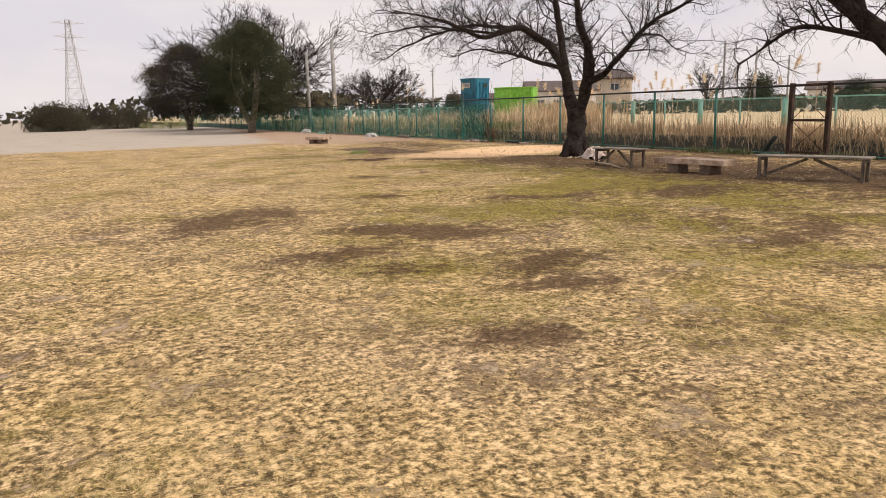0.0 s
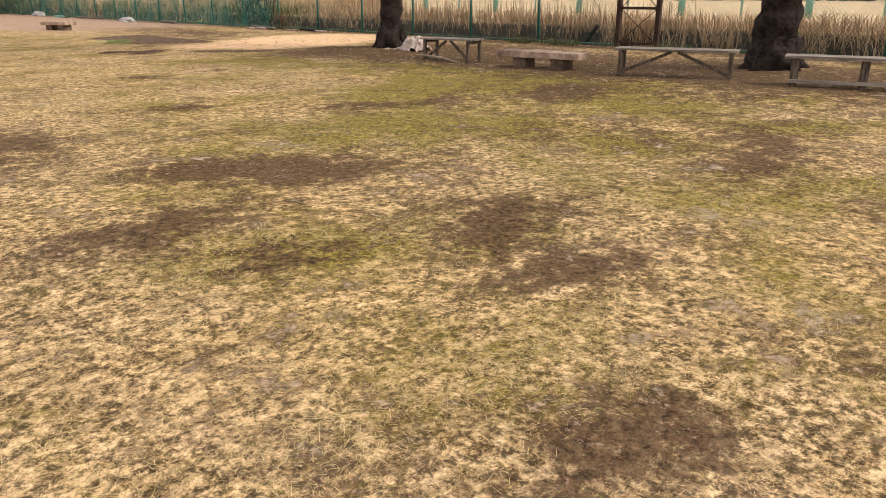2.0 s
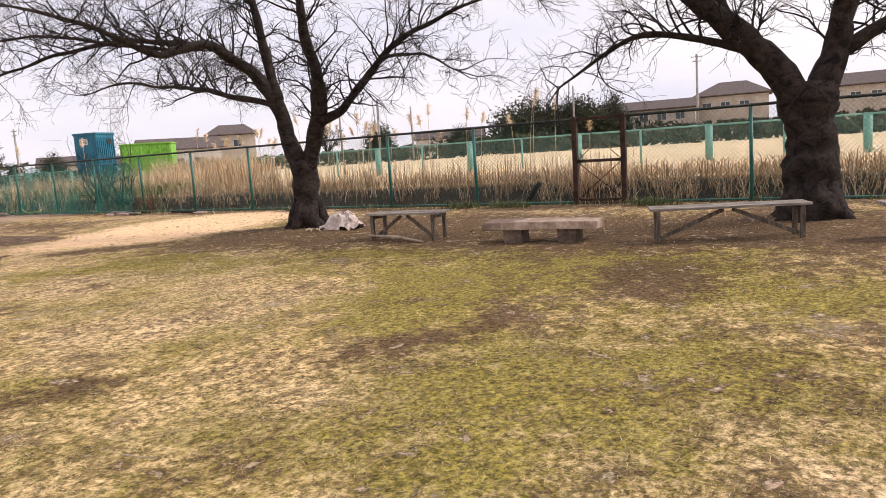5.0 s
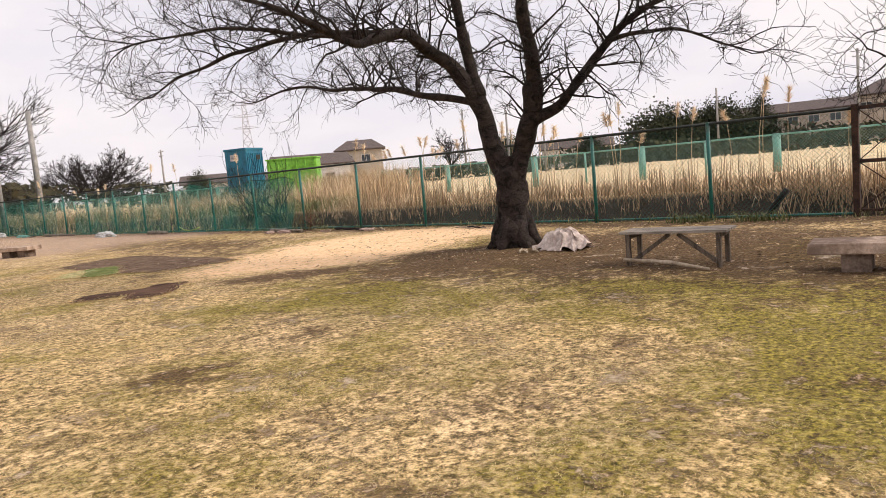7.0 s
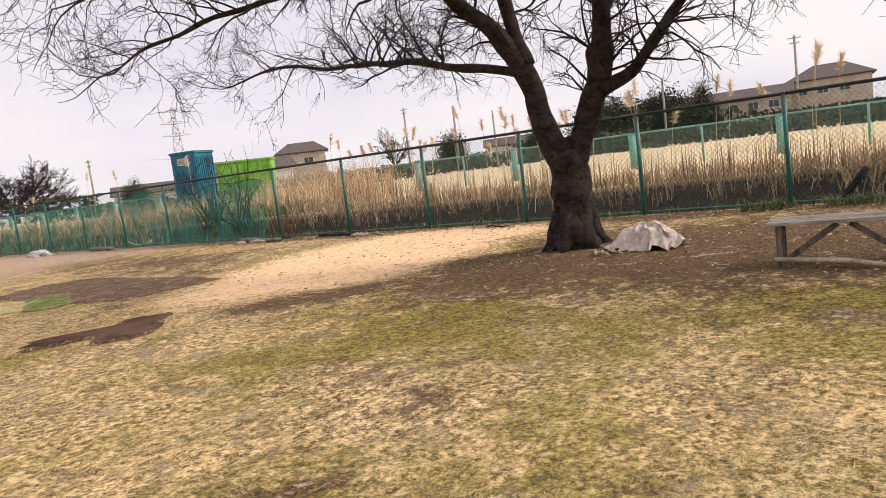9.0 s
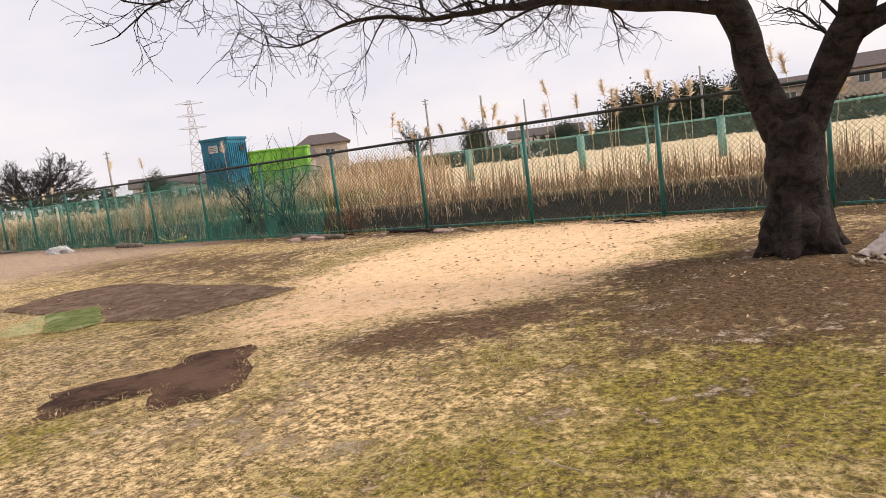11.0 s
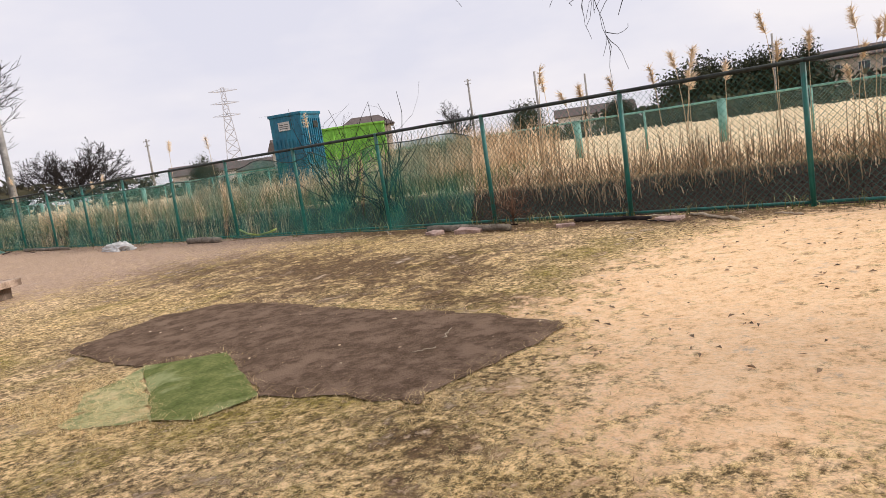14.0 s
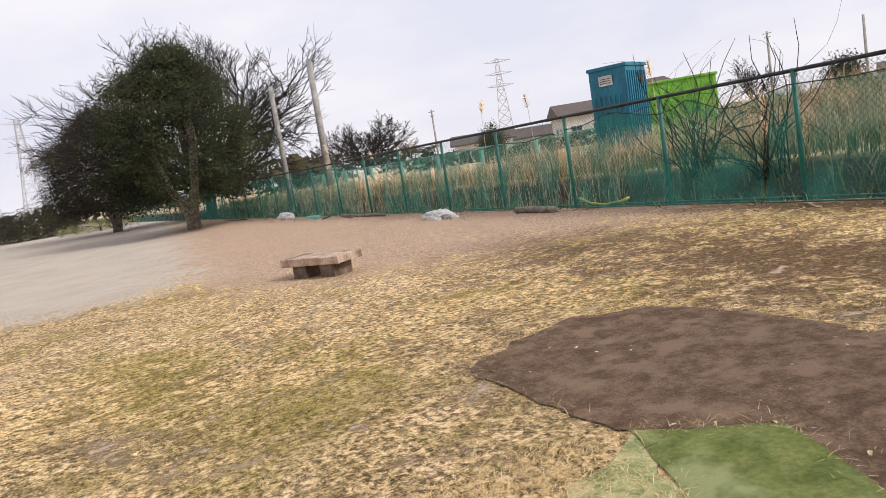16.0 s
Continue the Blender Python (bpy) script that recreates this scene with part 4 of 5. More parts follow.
utility_pole((88.0, 40.0, 0), 8.0, "grey utility pole with crossarms", 0.14, False)
utility_pole((70.0, 52.0, 0), 6.3, "grey utility pole with crossarms", 0.12, False)


def pylon(foot, height, label, turn=0):
    ob = thing("pylon", pose(*foot, 0, 0, turn), label, "pylon")
    t = Tubes()
    half = lambda z: 3.2 * (1 - z / height) ** 1.3 + 0.7
    zs = [height * k / 9 for k in range(10)]
    cs = ((-1, -1), (1, -1), (1, 1), (-1, 1))
    for i in range(9):
        a, b = half(zs[i]), half(zs[i + 1])
        for k in range(4):
            (x0, y0), (x1, y1) = cs[k], cs[(k + 1) % 4]
            t.add([(x0 * a, y0 * a, zs[i]), (x0 * b, y0 * b, zs[i + 1])], [0.16, 0.16], 4)
            t.add([(x0 * a, y0 * a, zs[i]), (x1 * b, y1 * b, zs[i + 1])], [0.09, 0.09], 4)
            t.add([(x1 * a, y1 * a, zs[i]), (x0 * b, y0 * b, zs[i + 1])], [0.09, 0.09], 4)
            t.add([(x0 * b, y0 * b, zs[i + 1]), (x1 * b, y1 * b, zs[i + 1])], [0.08, 0.08], 4)
    t.mesh("lattice", M_HAZYSTEEL, ob, "", False)
    for z in (0.70, 0.83, 0.96):
        arm = Tubes()
        w = 5.5
        for s in (-1, 1):
            arm.add([(0, 0, height * z), (s * w, 0, height * z + 0.3)], [0.3, 0.08], 4)
            arm.add([(0, 0, height * (z + 0.03)), (s * w, 0, height * z + 0.3)], [0.14, 0.08], 4)
        arm.mesh("crossarm", M_HAZYSTEEL, ob, "", False)


pylon((7.34 + 300 * 0.579, 21.5 + 300 * 0.815, 0), 37.0, "steel lattice power pylon far across the fields", -35)
pylon((11.0, 300.0, 0), 36.0, "steel lattice power pylon far beyond the yard", 10)


# ---- container, skip and far fence in the field ----
def blue_box():
    ob = thing("storage_container", pose(22.95, 38.25, FIELD_Z, 0, 0, 20), "blue ribbed steel storage box behind the fence", "container")
    w, d, h = 1.30, 1.15, 2.75
    part("body", block((w, d, h), (0, 0, h / 2), 0.02), M_BLUE, ob)
    part("roof", block((w + 0.08, d + 0.08, 0.10), (0, 0, h + 0.03), 0.02), M_BLUE, ob)
    for s in (-1, 1):
        for k in range(9):
            x = -w / 2 + 0.1 + k * (w - 0.2) / 8
            part("rib", block((0.06, 0.04, h - 0.3), (x, s * (d / 2 + 0.015), h / 2), 0.008), M_BLUE, ob)
        for k in range(7):
            y = -d / 2 + 0.12 + k * (d - 0.24) / 6
            part("rib", block((0.035, 0.06, h - 0.9), (s * (w / 2 + 0.012), y, h / 2 - 0.3), 0.008), M_BLUE, ob)
    part("label_plate", block((0.02, 0.42, 0.28), (-w / 2 - 0.03, 0.05, h - 0.33), 0.004), M_WHITE, ob, "pale notice plate")
    part("vent", block((0.30, 0.03, 0.22), (0.2, -d / 2 - 0.045, h - 0.35), 0.01), M_RAIL, ob, "louvred vent")
    for z in (h - 0.28, h - 0.34, h - 0.40):
        part("text_bar", block((0.006, 0.32, 0.018), (-w / 2 - 0.043, 0.05, z), 0), M_RAIL, ob)


blue_box()


def lime_skip():
    ob = thing("lime_sheet_shed", pose(26.9, 39.7, FIELD_Z, 0, 0, -47), "lime green sheeted container with sagging top", "container")
    bm = block((2.5, 1.6, 2.3), (0, 0, 1.15), 0.03, None, 0.03, 4, 4)
    part("body", bm, M_LIME, ob, smooth=True)
    part("rim", block((2.6, 1.7, 0.07), (0, 0, 2.31), 0.015, None, 0.02, 3, 3), M_LIME, ob)
    for k in range(6):
        part("rib", block((0.05, 0.05, 2.2), (-1.15 + 0.46 * k, -0.83, 1.1), 0.01), M_LIME, ob)


lime_skip()


def far_fence():
    ob = thing("field_fence", pose(29.0, 0, FIELD_Z), "low sun-bleached green mesh fence across the field", "fence", kind="structure")
    step, h = 2.4, 1.22
    post = tube_mesh("post", (0, 0, -0.1), (0, 0, h), 0.04, 8, M_PALEGREEN, 0.03)
    thick = tube_mesh("thick_post", (0, 0, -0.1), (0, 0, h + 0.02), 0.13, 10, M_PALEGREEN, 0.02)
    wires = wire_panel("chain_link", step, h, 0.10, 0.003, M_PALEWIRE)
    rail = tube_mesh("top_rail", (0, 0, 0), (0, step, 0), 0.03, 8, M_PALEGREEN)
    for k in range(-8, 34):
        y = k * step
        shared("chain_link", wires, ob, pose(0, y, 0.0))
        shared("top_rail", rail, ob, pose(0, y, h))
        shared("thick_post" if k % 2 else "post", thick if k % 2 else post, ob, pose(0, y, 0))


far_fence()


# ---- reeds and weeds ----
def blades(name, spots, material, label, category, rng, height, lean, width, per=1, tone=(0, 1), z0=None, seg=2):
    """Many tapering blades, each bent over, in one mesh."""
    vs, fs, tn = [], [], []
    for x, y in spots:
        z = float(land(x, y)) if z0 is None else z0
        for _ in range(per):
            h = rng.uniform(*height)
            a = rng.uniform(0, 6.283)
            l = rng.uniform(*lean) * h
            d = Vector((math.cos(a), math.sin(a), 0))
            s = Vector((-d.y, d.x, 0)) * width * rng.uniform(0.6, 1.3)
            p = Vector((x, y, z)) + Vector((rng.gauss(0, .06), rng.gauss(0, .06), -0.02))
            t0 = rng.uniform(*tone)
            i = len(vs)
            m = p + d * l * 0.3 + Vector((0, 0, h * 0.62))
            e = p + d * l + Vector((0, 0, h * (1 - 0.25 * rng.random())))
            vs += [p - s, p + s, m + s * 0.8, m - s * 0.8, e]
            fs += [(i, i + 1, i + 2, i + 3), (i + 3, i + 2, i + 4)]
            # tone is lower at the foot of each blade and highest at its tip
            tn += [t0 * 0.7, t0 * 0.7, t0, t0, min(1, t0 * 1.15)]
    ob = finish(name, vs, fs, material, None, "", False, tn)
    return tagged(ob, label, category, kind="stuff")


R = random.Random(77)
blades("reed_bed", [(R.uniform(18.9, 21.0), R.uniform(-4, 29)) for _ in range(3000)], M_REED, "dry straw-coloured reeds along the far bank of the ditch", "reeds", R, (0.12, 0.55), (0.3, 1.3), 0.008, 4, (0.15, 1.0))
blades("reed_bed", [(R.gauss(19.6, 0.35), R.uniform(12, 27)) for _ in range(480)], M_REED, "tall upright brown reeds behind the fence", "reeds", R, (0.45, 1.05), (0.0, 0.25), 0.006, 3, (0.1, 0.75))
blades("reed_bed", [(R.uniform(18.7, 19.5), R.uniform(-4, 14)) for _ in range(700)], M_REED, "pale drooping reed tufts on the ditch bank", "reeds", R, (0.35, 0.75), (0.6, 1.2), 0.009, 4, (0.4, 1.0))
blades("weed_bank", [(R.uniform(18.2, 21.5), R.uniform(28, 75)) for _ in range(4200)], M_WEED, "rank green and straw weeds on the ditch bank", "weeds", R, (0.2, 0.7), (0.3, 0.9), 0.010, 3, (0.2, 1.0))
blades("weed_bank", [(R.uniform(18.3, 22), R.uniform(34, 62)) for _ in range(2200)], M_REED, "pale dead grass among the weeds", "weeds", R, (0.35, 1.0), (0.1, 0.6), 0.007, 3, (0.4, 1.0))
blades("pampas_bank", [(R.uniform(20.5, 22.2), R.uniform(29, 42)) for _ in range(520)], M_REED, "tall pale dead grass in front of the container", "reeds", R, (0.7, 1.35), (0.1, 0.5), 0.008, 4, (0.45, 1.0))
blades("pampas_bank", [(R.gauss(25.5, 1.3), R.gauss(33.5, 1.6)) for _ in range(420)], M_REED, "orange-brown pampas grass beside the lime container", "reeds", R, (1.0, 1.9), (0.1, 0.6), 0.012, 5, (0.35, 0.9))
blades("fence_weeds", [(16.3 + R.gauss(0, 0.12), R.uniform(0, 60)) for _ in range(900)], M_WEED, "low weeds and dead grass along the fence foot", "weeds", R, (0.04, 0.22), (0.3, 1.2), 0.006, 4, (0.1, 1.0))


def plume_reed(x, y, h, seed):
    """A tall pampas-like stalk with a feathery head."""
    rng = random.Random(seed)
    ob = thing("plume_reed", pose(x, y, float(land(x, y))), "tall dry reed stalk with a feathery plume", "reed", "plumed reeds")
    a = rng.uniform(0, 6.283)
    lx, ly = 0.22 * math.cos(a), 0.22 * math.sin(a)
    t = Tubes()
    t.add([(0, 0, -0.05), (lx * 0.2, ly * 0.2, h * 0.5), (lx * 0.6, ly * 0.6, h * 0.85), (lx, ly, h)], [0.008, 0.007, 0.005, 0.003], 4, 0.7)
    t.mesh("stalk", M_REED, ob, tones=True)
    vs, fs, tn = [], [], []
    for k in range(120):
        u = rng.random()
        p = Vector((lx * (0.65 + 0.35 * u), ly * (0.65 + 0.35 * u), h * (0.86 + 0.14 * u)))
        d = Vector((rng.gauss(lx * 2, 0.5), rng.gauss(ly * 2, 0.5), rng.uniform(0.0, 1.2))).normalized() * rng.uniform(0.07, 0.18)
        s = d.orthogonal().normalized() * 0.009
        i = len(vs)
        vs += [p - s, p + s, p + d]
        fs.append((i, i + 1, i + 2))
        tn += [rng.uniform(0.75, 1.0)] * 3
    finish("plume", vs, fs, M_REED, ob, "pale feathery plume", False, tn)


for k in range(46):
    plume_reed(R.uniform(18.9, 20.6), R.uniform(12, 27) if k < 38 else R.uniform(27, 60), R.uniform(1.6, 2.45), 300 + k)


def shrub(foot, seed):
    """A clump of long bare upright shoots."""
    rng = random.Random(seed)
    ob = thing("bare_shrub", pose(*foot), "bare shrub of long upright shoots behind the fence", "shrub")
    t = Tubes()
    for k in range(26):
        a = rng.uniform(0, 6.283)
        e = rng.uniform(0.05, 0.55)
        d = Vector((math.cos(a) * e, math.sin(a) * e, 1)).normalized()
        grow(t, d, (rng.gauss(0, .15), rng.gauss(0, .15), -0.05), rng.uniform(1.3, 2.9), 0.016, 1, rng, 0.0, 2, 4)
    t.mesh("shoot_clump", M_TWIG, ob)


def dead_shrub(foot, seed):
    """A small reddish bush of thin dead stems."""
    rng = random.Random(seed)
    ob = thing("dead_shrub", pose(*foot), "small reddish dead shrub at the foot of the fence", "shrub")
    t = Tubes()
    t.add([(0, 0, -0.05), (0.01, 0, 0.12), (0, 0.01, 0.26)], [0.014, 0.012, 0.010], 6)
    for k in range(34):
        a, e = rng.uniform(0, 6.283), rng.uniform(0.2, 1.1)
        grow(t, Vector((math.cos(a) * e, math.sin(a) * e, 1)), (0, 0, rng.uniform(0.06, 0.28)), rng.uniform(0.30, 0.62), 0.005, 1, rng, 0.0, 4, 3, 0.0022)
    t.mesh("stem_clump", M_DEADSTEM, ob)


def broken_slab(foot, size, turn, seed):
    """A flat piece of broken paving with chipped edges."""
    ob = part("broken_slab", block(size, (0, 0, size[2] / 2), 0.008, None, 0.02, seed, 3), M_SLAB)
    ob.matrix_basis = pose(*foot, 2, -3, turn)
    tagged(ob, "chipped pinkish stone slab lying by the fence", "stone", "slabs by the fence")


dead_shrub((16.15, 25.5, -0.02), 64)
broken_slab((15.62, 25.95, -0.01), (0.24, 0.42, 0.07), 12, 1)
broken_slab((15.55, 26.6, -0.01), (0.20, 0.30, 0.06), -20, 2)
broken_slab((15.72, 24.35, -0.01), (0.16, 0.26, 0.05), 35, 3)
broken_slab((15.85, 22.9, -0.01), (0.18, 0.34, 0.05), 5, 4)
shrub((18.9, 30.6, 0.1), 61)
shrub((19.2, 32.4, 0.2), 62)


# ---- nets on the fence ----
def net(y0, y1, z0, z1, seed, label, slack=0.10, x=FENCE_X - 0.07):
    bm = bmesh.new()
    ny, nz = int((y1 - y0) / 0.15), 10
    grid = []
    for i in range(ny + 1):
        row = []
        y = y0 + (y1 - y0) * i / ny
        top = z1 - 0.35 * abs(noise.noise(Vector((y * 0.6, seed, 0)))) * (z1 - z0)
        for k in range(nz + 1):
            z = z0 + (top - z0) * k / nz
            out = slack * (1 - k / nz) ** 2 + 0.03 * noise.noise(Vector((y * 2.3, z * 2.3, seed)))
            row.append(bm.verts.new((x - max(0.0, out), y + 0.05 * noise.noise(Vector((y, z * 3, seed + 5))), max(0.02, z))))
        grid.append(row)
    for i in range(ny):
        for k in range(nz):
            bm.faces.new((grid[i][k], grid[i + 1][k], grid[i + 1][k + 1], grid[i][k + 1]))
    ob = thing("debris_net", pose(0, 0, 0), label, "net", "nets on the fence")
    rope = Tubes()
    rope.add([r[-1].co.copy() for r in grid[::2]], [0.008] * len(grid[::2]), 5)
    hem = Tubes()
    hem.add([r[0].co.copy() + Vector((0, 0, 0.012)) for r in grid[::2]], [0.012] * len(grid[::2]), 5)
    part("netting", bm, M_NET, ob, smooth=True)
    rope.mesh("rope", M_RAIL, ob, "dark edge rope")
    hem.mesh("hem", M_POST, ob, "bunched green hem")


net(26.2, 28.7, 0.03, 1.55, 1, "torn green netting slung over the chain-link fence", 0.25)
net(28.8, 33.0, 0.03, 1.62, 2, "green netting tied low along the fence", 0.15)
net(33.2, 38.0, 0.03, 1.45, 5, "green netting tied low along the fence", 0.12)
net(38.2, 41.0, 0.03, 1.5, 3, "green netting hung on the chain-link fence")
net(43.0, 75.0, 0.03, 1.6, 4, "long run of faded green netting on the fence", 0.08)


# ---- benches ----
G = -0.07


def slat_bench(foot, length, depth, height, turn, label, slats, brace, category="bench"):
    ob = thing("slatted_bench", pose(*foot, 0, 0, turn), label, category)
    w = depth / slats
    for k in range(slats):
        part("slat", block((w - 0.012, length, 0.032), (-depth / 2 + w * (k + 0.5), 0, height - 0.016), 0.005, None, 0.004, k), M_WOOD, ob)
    for y in (-length / 2 + 0.10, length / 2 - 0.10):
        part("rail", block((depth - 0.04, 0.05, 0.06), (0, y, height - 0.065), 0.006), M_WOODLEG, ob)
        for x in (-depth / 2 + 0.05, depth / 2 - 0.05):
            part("leg", block((0.055, 0.055, height - 0.03), (x, y, (height - 0.03) / 2 - 0.01), 0.008, None, 0.004, 2), M_WOODLEG, ob)
    yb = length / 2 - 0.13
    for s in (-1, 1):
        part("brace", bar((brace * (-depth / 2 + 0.09), s * yb, 0.05), (brace * (-depth / 2 + 0.13), s * 0.05, height - 0.05), 0.035, 0.05), M_WOODLEG, ob)
    return ob


slat_bench((11.75, 13.05, G), 1.28, 0.50, 0.43, 6, "weathered low wooden table with diagonal braces under the tree", 4, 1, "table")
bench = slat_bench((11.98, 8.30, -0.06), 1.9, 0.46, 0.43, 20, "long weathered slatted bench with thin crossed braces", 6, 1)
stick = Tubes()
stick.add([(11.42, 13.6, 0.02), (11.40, 13.0, 0.0), (11.3, 12.5, -0.055)], [0.022, 0.026, 0.018], 7, 0.5, 0.2)
tagged(stick.mesh("fallen_stick", M_PALEWOOD), "bleached stick lying against the low table", "stick")


def stone_bench(foot, length, depth, height, turn, label, legs=2):
    ob = thing("stone_bench", pose(*foot, 0, 0, turn), label, "bench")
    part("seat", block((depth, length, 0.115), (0, 0, height - 0.055), 0.014, None, 0.012, length, 3), M_STONE, ob, smooth=False)
    for k in range(legs):
        y = (-0.5 + (k + 0.5) / legs) * length * (0.95 if legs == 2 else 0.98)
        part("leg", block((depth * 0.72, 0.27, height - 0.09), (0, y, (height - 0.10) / 2 - 0.01), 0.015, None, 0.012, k + 2, 2), M_STONELEG, ob)
    return ob


stone_bench((11.62, 10.68, G), 1.66, 0.48, 0.30, 6, "low weathered concrete bench on two block legs")
stone_bench((11.0, 32.4, G), 1.12, 0.55, 0.30, 28, "low concrete bench standing alone near the gravel")


def plank_bench():
    ob = thing("plank_bench", pose(12.35, 5.6, -0.06, 0, 0, 17), "weathered plank bench with posts and a low stretcher", "bench")
    for k in range(3):
        part("slat", block((0.14, 2.1, 0.045), (-0.15 + 0.15 * k, 0, 0.40), 0.006, None, 0.005, k), M_WOOD, ob)
    for y in (-0.9, 0.0, 0.9):
        for x in (-0.14, 0.14):
            part("leg", block((0.09, 0.10, 0.39), (x, y, 0.18), 0.008), M_WOODLEG, ob)
    part("stretcher", block((0.05, 1.95, 0.05), (-0.20, 0, 0.07), 0.006), M_WOOD, ob)


plank_bench()


def cloth_heap(foot, size, seed, label, material, folds=1.0):
    """A crumpled heap of sheeting with folds."""
    bm = bmesh.new()
    bmesh.ops.create_icosphere(bm, subdivisions=5, radius=1.0)
    for v in bm.verts:
        p = v.co.copy()
        q = p + noise.noise_vector(p * 1.5 + Vector((seed, 1, 0))) * 0.5
        n = noise.noise(p * 1.3 + Vector((seed, 0, 0))) * 0.3 - abs(noise.noise(Vector((q.x * 2.2, q.y * 2.2, q.z * 0.8)) + Vector((0, seed, 0)))) * 0.42 * folds
        n -= abs(noise.noise(q * 4.5)) * 0.10 * folds
        v.co = p * (1.05 + n)
        v.co.x *= size[0] / 2
        v.co.y *= size[1] / 2
        v.co.z = max(-0.03, v.co.z * size[2])
    ob = part("crumpled_tarp", bm, material, smooth=True)
    ob.matrix_basis = pose(*foot)
    return tagged(ob, label, "tarp")


def folded_tarp(foot, size, seed, label, material):
    """A heaped sheet: stiff overlapping panels that fan down from the top, with a crumpled hem."""
    rng = random.Random(seed)
    cuts = sorted(rng.uniform(0, 6.283) for _ in range(9))
    bm = bmesh.new()
    na, nr = 180, 16
    rings = []
    for i in range(nr + 1):
        r = i / nr
        ring = []
        for k in range(na):
            a = 2 * math.pi * k / na
            twisted = (a + 0.35 * noise.noise(Vector((r * 2.0, math.cos(a), math.sin(a) + seed)))) % 6.283
            n = sum(1 for c in cuts if c <= twisted) % len(cuts)
            lo = cuts[n - 1]
            wide = max(0.12, (cuts[n] - lo) % 6.283)
            saw = ((twisted - lo) % 6.283) / wide
            reach = 1.0 + 0.16 * math.sin(n * 4.7) - 0.24 * saw * r
            lift = size[2] * (1 - (r * (1.0 + 0.10 * math.sin(n * 2.9))) ** 2.3) - 0.06 * saw * min(1, r * 2) * (1.2 - r)
            lift += 0.022 * noise.noise(Vector((math.cos(a) * r * 5, math.sin(a) * r * 5, seed)))
            p = Vector((size[0] / 2 * r * reach * math.cos(a), size[1] / 2 * r * reach * math.sin(a), lift))
            q = p * 4.5 + Vector((seed, n * 0.6, 0))
            p += noise.noise_vector(q) * 0.085 + noise.noise_vector(p * 11.0) * 0.035 - Vector((0, 0, 0.09 * abs(noise.noise(q * 1.4))))
            p.z = max(-0.02, p.z)
            ring.append(bm.verts.new(p))
        rings.append(ring)
    for i in range(nr):
        for k in range(na):
            bm.faces.new((rings[i][k], rings[i + 1][k], rings[i + 1][(k + 1) % na], rings[i][(k + 1) % na]))
    bmesh.ops.remove_doubles(bm, verts=bm.verts, dist=0.0008)
    bmesh.ops.recalc_face_normals(bm, faces=bm.faces)
    ob = part("crumpled_tarp", bm, material)
    ob.matrix_basis = pose(*foot)
    return tagged(ob, label, "tarp")


folded_tarp((12.95, 15.40, -0.05), (0.74, 1.10, 0.31), 3, "crumpled pinkish beige tarp heaped against the tree", M_CLOTH)
cloth_heap((15.4, 36.6, 0.0), (0.5, 1.5, 0.20), 5, "crumpled white plastic sheeting by the fence", M_WHITE, 1.3)
cloth_heap((15.95, 49.5, 0.0), (0.5, 1.6, 0.25), 6, "heap of pale rags by the fence", M_WHITE, 1.3)
cloth_heap((15.85, 46.0, 0.0), (0.4, 1.4, 0.12), 9, "flattened green sheeting by the fence", M_PALEGREEN, 1.2)


def log(a, b, r, material, label):
    t = Tubes()
    a, b = Vector(a), Vector(b)
    pts = [a.lerp(b, k / 7) + noise.noise_vector(Vector((k, r * 40, 1))) * 0.03 for k in range(8)]
    t.add(pts, [r * (1 - 0.03 * k) for k in range(8)], 9, 0.5, 0.25)
    tagged(t.mesh("log", material), label, "log")


log((15.95, 34.3, 0.06), (15.9, 33.0, 0.07), 0.075, M_PALEBARK, "pale cut log lying by the fence")
log((15.9, 27.0, 0.04), (15.6, 25.2, 0.05), 0.06, M_PALEBARK, "fallen pale branch by the fence")
log((16.1, 24.4, 0.03), (15.95, 23.2, 0.03), 0.035, M_TWIG, "thin dark branch by the fence")
log((16.05, 44.0, 0.04), (15.95, 40.5, 0.04), 0.05, M_PALEBARK, "long pale board by the fence")
log((17.7, 14.3, -0.8), (17.7, 13.42, 0.42), 0.07, M_TWIG, "dead leaning stump in the ditch")
hose = Tubes()
hose.add([(16.24, 32.7, 0.20), (16.22, 32.4, 0.10), (16.2, 32.0, 0.07), (16.2, 31.6, 0.12), (16.24, 31.45, 0.17)], [0.022] * 5, 8)
tagged(hose.mesh("hose", M_YELLOW), "yellow hose hanging at the foot of the fence", "hose")
for k in range(26):
    y = R.uniform(18, 60)
    log((15.9 + R.uniform(-0.4, 0.3), y, 0.02), (15.9 + R.uniform(-0.4, 0.3), y + R.uniform(0.3, 0.9), 0.025), R.uniform(0.008, 0.02), R.choice([M_TWIG, M_PALEWOOD]), "dead stick littering the fence foot")


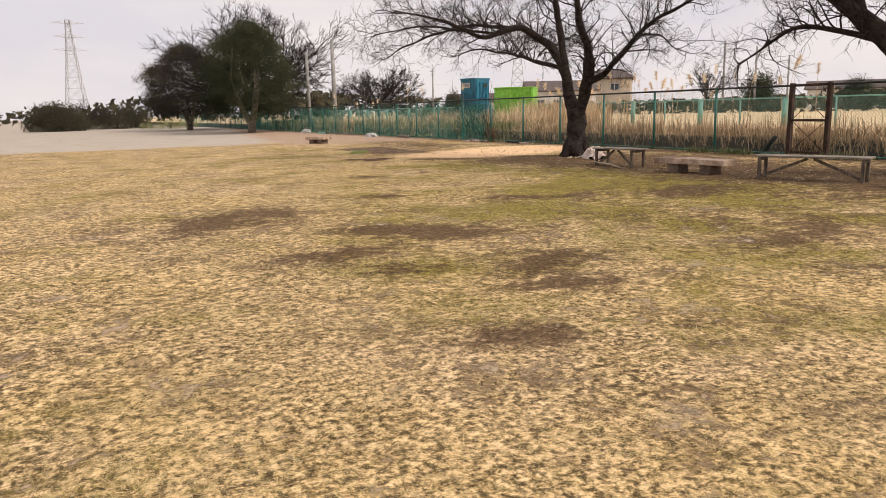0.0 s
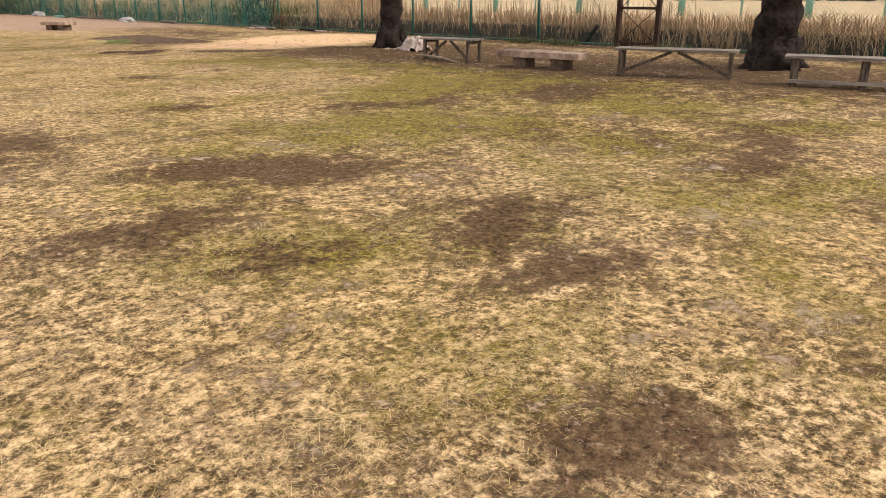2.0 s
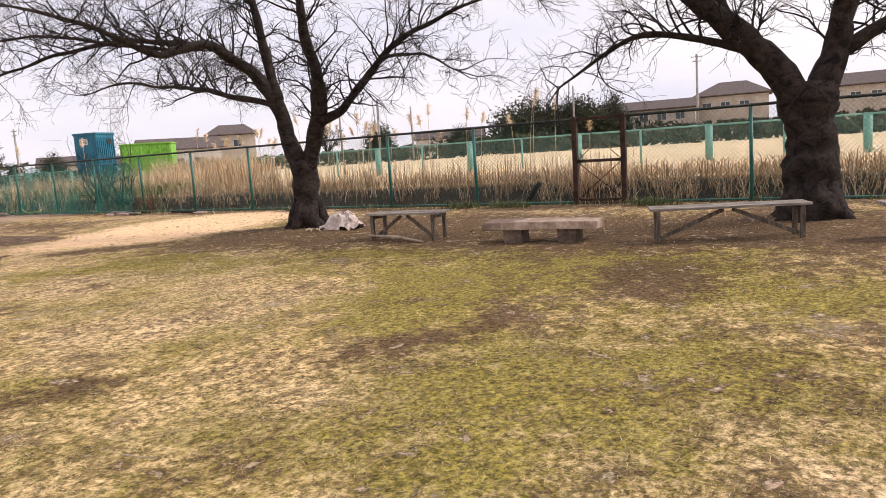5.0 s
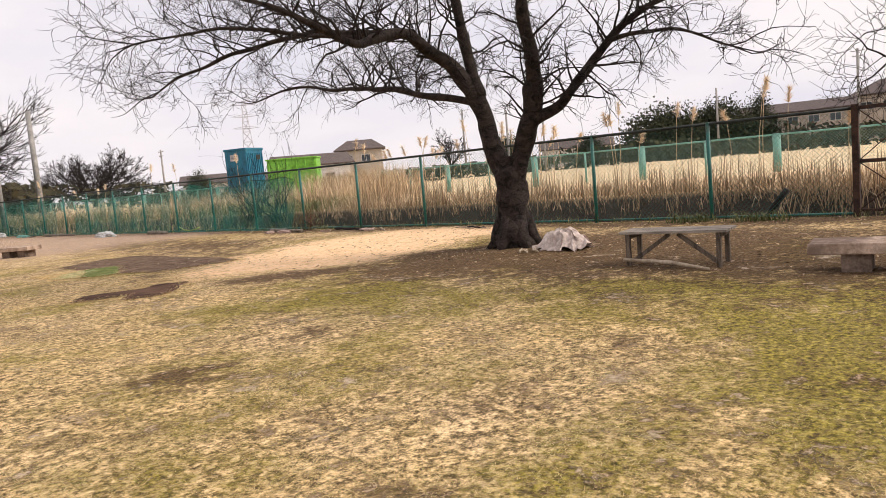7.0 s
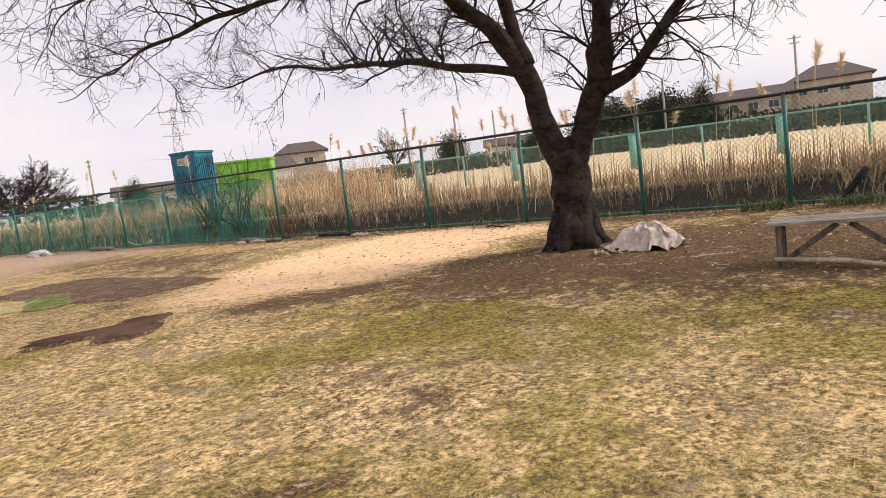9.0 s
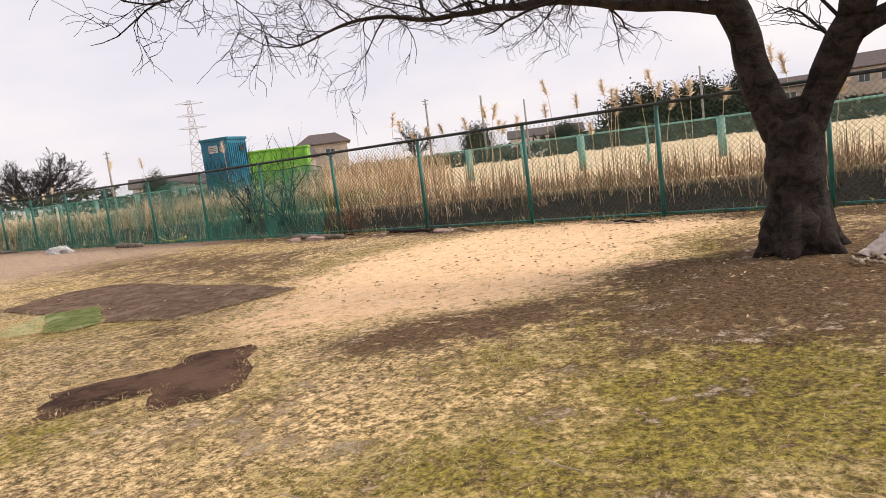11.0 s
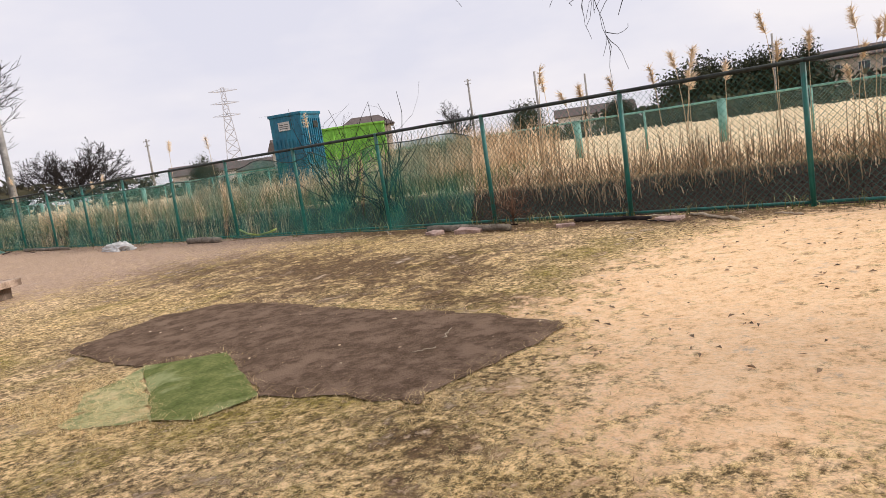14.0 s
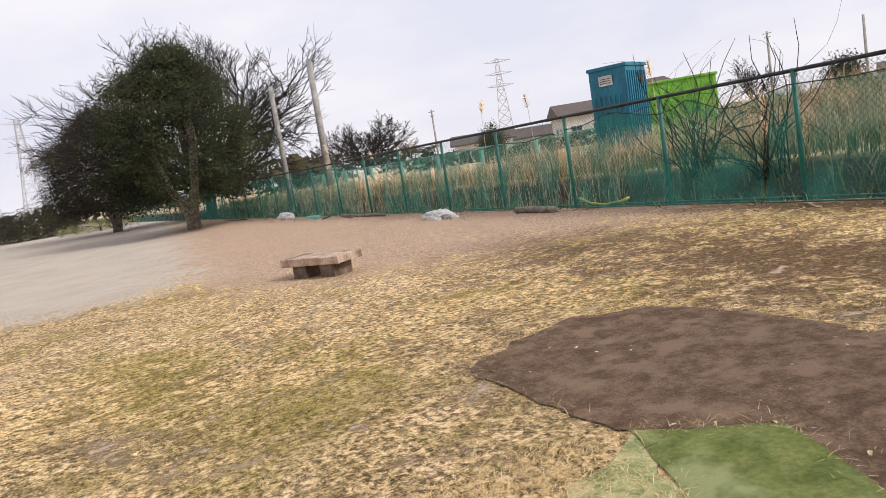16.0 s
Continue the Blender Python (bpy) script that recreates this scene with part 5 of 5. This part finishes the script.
# ---- turf: straw lying on the lawn ----
def lawn_straw(count, x0, x1, y0, y1, seed, label, size):
    g = np.random.default_rng(seed)
    y = y0 + (y1 - y0) * g.random(count)
    x = 0.33 * y + g.uniform(x0, x1, count)
    keep = (poly_distance(x, y, DIRT_A) < -0.02) & (poly_distance(x, y, DIRT_B) < 0.0) & (poly_distance(x, y, MAT) < 0.02)
    keep &= (poly_distance(x, y, SAND) < g.uniform(-0.5, 0.6, count)) & (y - 31.5 < g.uniform(-2, 2, count)) & (x < 15.6)
    dens = np.array([noise.noise(Vector((a * 1.3, b * 1.3, 4.0))) + 0.9 * noise.noise(Vector((a * 5.5, b * 5.5, 9.0))) for a, b in zip(x, y)])
    keep &= dens > g.uniform(-0.55, 0.35, count)
    keep &= worn_spots(x, y) < g.uniform(0.1, 0.9, count)
    keep &= live_turf(x, y) < g.uniform(0.3, 1.3, count)
    x, y, dens = x[keep], y[keep], dens[keep]
    n = len(x)
    a, L = g.uniform(0, 2 * np.pi, n), g.uniform(0.5, 1.4, n) * size
    rise = g.uniform(0.0, 0.30, n) * L
    w = g.uniform(0.0010, 0.0023, n) * (size / 0.06)
    z = land(x, y) + 0.004
    dx, dy = np.cos(a), np.sin(a)
    v = np.empty((n, 3, 3))
    v[:, 0] = np.stack([x - dy * w, y + dx * w, z], -1)
    v[:, 1] = np.stack([x + dy * w, y - dx * w, z], -1)
    v[:, 2] = np.stack([x + dx * L, y + dy * L, z + np.abs(rise)], -1)
    tone = np.clip(0.50 + 0.5 * dens + g.normal(0, 0.24, n), 0.03, 0.88)
    live = g.random(n) < 0.08 + 0.55 * live_turf(x, y)
    tone = np.where(live, g.uniform(0.95, 1.0, n), tone)
    me = bpy.data.meshes.new("straw")
    me.from_pydata(v.reshape(-1, 3).tolist(), [], np.arange(n * 3).reshape(-1, 3).tolist())
    at = me.attributes.new("tone", "FLOAT", "POINT")
    at.data.foreach_set("value", np.repeat(tone, 3).astype(np.float32))
    me.materials.append(M_STRAW)
    tagged(new("lawn_grass", me), label, "grass", kind="stuff")


lawn_straw(760000, -1.6, 4.2, 1.2, 27.0, 5, "short dry straw-coloured turf", 0.034)
lawn_straw(150000, 2.5, 9.0, 3.0, 34.0, 6, "tufts of dead grass on the lawn", 0.05)


# ---- litter ----
def litter(spots, label, seed, tones):
    """Small curled dead leaves lying about."""
    g = random.Random(seed)
    vs, fs, tn = [], [], []
    for x, y in spots:
        z = float(land(x, y)) + 0.008
        a, L = g.uniform(0, 6.283), g.uniform(0.014, 0.034)
        d, q = Vector((math.cos(a), math.sin(a), 0)), Vector((-math.sin(a), math.cos(a), 0))
        p = Vector((x, y, z))
        i = len(vs)
        vs += [p - d * L, p + q * L * 0.45 + Vector((0, 0, g.uniform(0.005, 0.02))), p + d * L + Vector((0, 0, g.uniform(0, 0.015))), p - q * L * 0.45 + Vector((0, 0, g.uniform(0.005, 0.02)))]
        fs.append((i, i + 1, i + 2, i + 3))
        tn += [g.uniform(*tones)] * 4
    tagged(finish("leaf_litter", vs, fs, M_REED, None, "", False, tn), label, "leaves", kind="stuff")


litter([(R.uniform(10.5, 15.9), R.uniform(16.8, 23)) for _ in range(420)], "dead brown leaves scattered on the sand", 90, (0.0, 0.3))
litter([(R.gauss(13.0, 1.3), R.uniform(8, 17.5)) for _ in range(900)], "dead leaves and chips under the trees", 91, (0.0, 0.8))
litter([(R.gauss(15.7, 0.35), R.uniform(10, 50)) for _ in range(1500)], "dead leaves drifted along the fence", 92, (0.0, 0.9))
litter([(R.uniform(9.8, 11.4), R.uniform(22, 26.4)) for _ in range(70)], "straw and leaf scraps on the bare soil", 93, (0.2, 1.0))
for k in range(5):
    x, y = 12.75 + R.uniform(-0.25, 0.2), 15.75 + R.uniform(-0.25, 0.35)
    log((x, y, -0.02), (x - R.uniform(0.1, 0.3), y + R.uniform(-0.4, 0.4), -0.03), R.uniform(0.012, 0.022), M_PALEWOOD, "pale broken stick at the tree's foot")
for x, y in ((7.3, 17.2), (4.3, 9.4), (7.9, 16.3), (10.8, 22.6), (10.6, 22.5)):
    a = R.uniform(0, 3.14)
    z = float(land(x, y)) + 0.03
    log((x, y, z), (x + 0.2 * math.cos(a), y + 0.2 * math.sin(a), z + 0.02), 0.004, M_PALEWOOD, "pale dead twig lying on the lawn")


def rim_straw(poly, count, seed, label):
    """Dead grass hanging over the rim of a bare patch."""
    g = random.Random(seed)
    spots = []
    for _ in range(count):
        i = g.randrange(len(poly))
        (ax, ay), (bx, by) = poly[i], poly[(i + 1) % len(poly)]
        t = g.random()
        spots.append((ax + (bx - ax) * t + g.gauss(0, 0.03), ay + (by - ay) * t + g.gauss(0, 0.03)))
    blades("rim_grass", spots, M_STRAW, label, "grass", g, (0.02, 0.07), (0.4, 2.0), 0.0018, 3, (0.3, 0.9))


rim_straw(DIRT_A, 900, 95, "dead grass ragged along the rim of the bare soil")
rim_straw(DIRT_B, 800, 96, "dead grass ragged along the rim of the small soil patch")
rim_straw(MAT, 350, 97, "dead grass poking over the turf mat's edge")
blades("mat_straw", [(R.uniform(8.6, 9.4), R.uniform(23.5, 25.0)) for _ in range(2600)], M_STRAW, "dead grass growing through the old mat", "grass", R, (0.02, 0.06), (0.5, 2.0), 0.0018, 3, (0.4, 0.9))

blades("weed_tuft", [(16.0 + R.gauss(0, 0.12), R.choice([10.4, 13.4, 14.6]) + R.gauss(0, 0.22)) for _ in range(160)], M_WEED, "dark green weed tufts at the fence foot", "weeds", R, (0.08, 0.24), (0.5, 1.3), 0.008, 4, (0.1, 0.6))
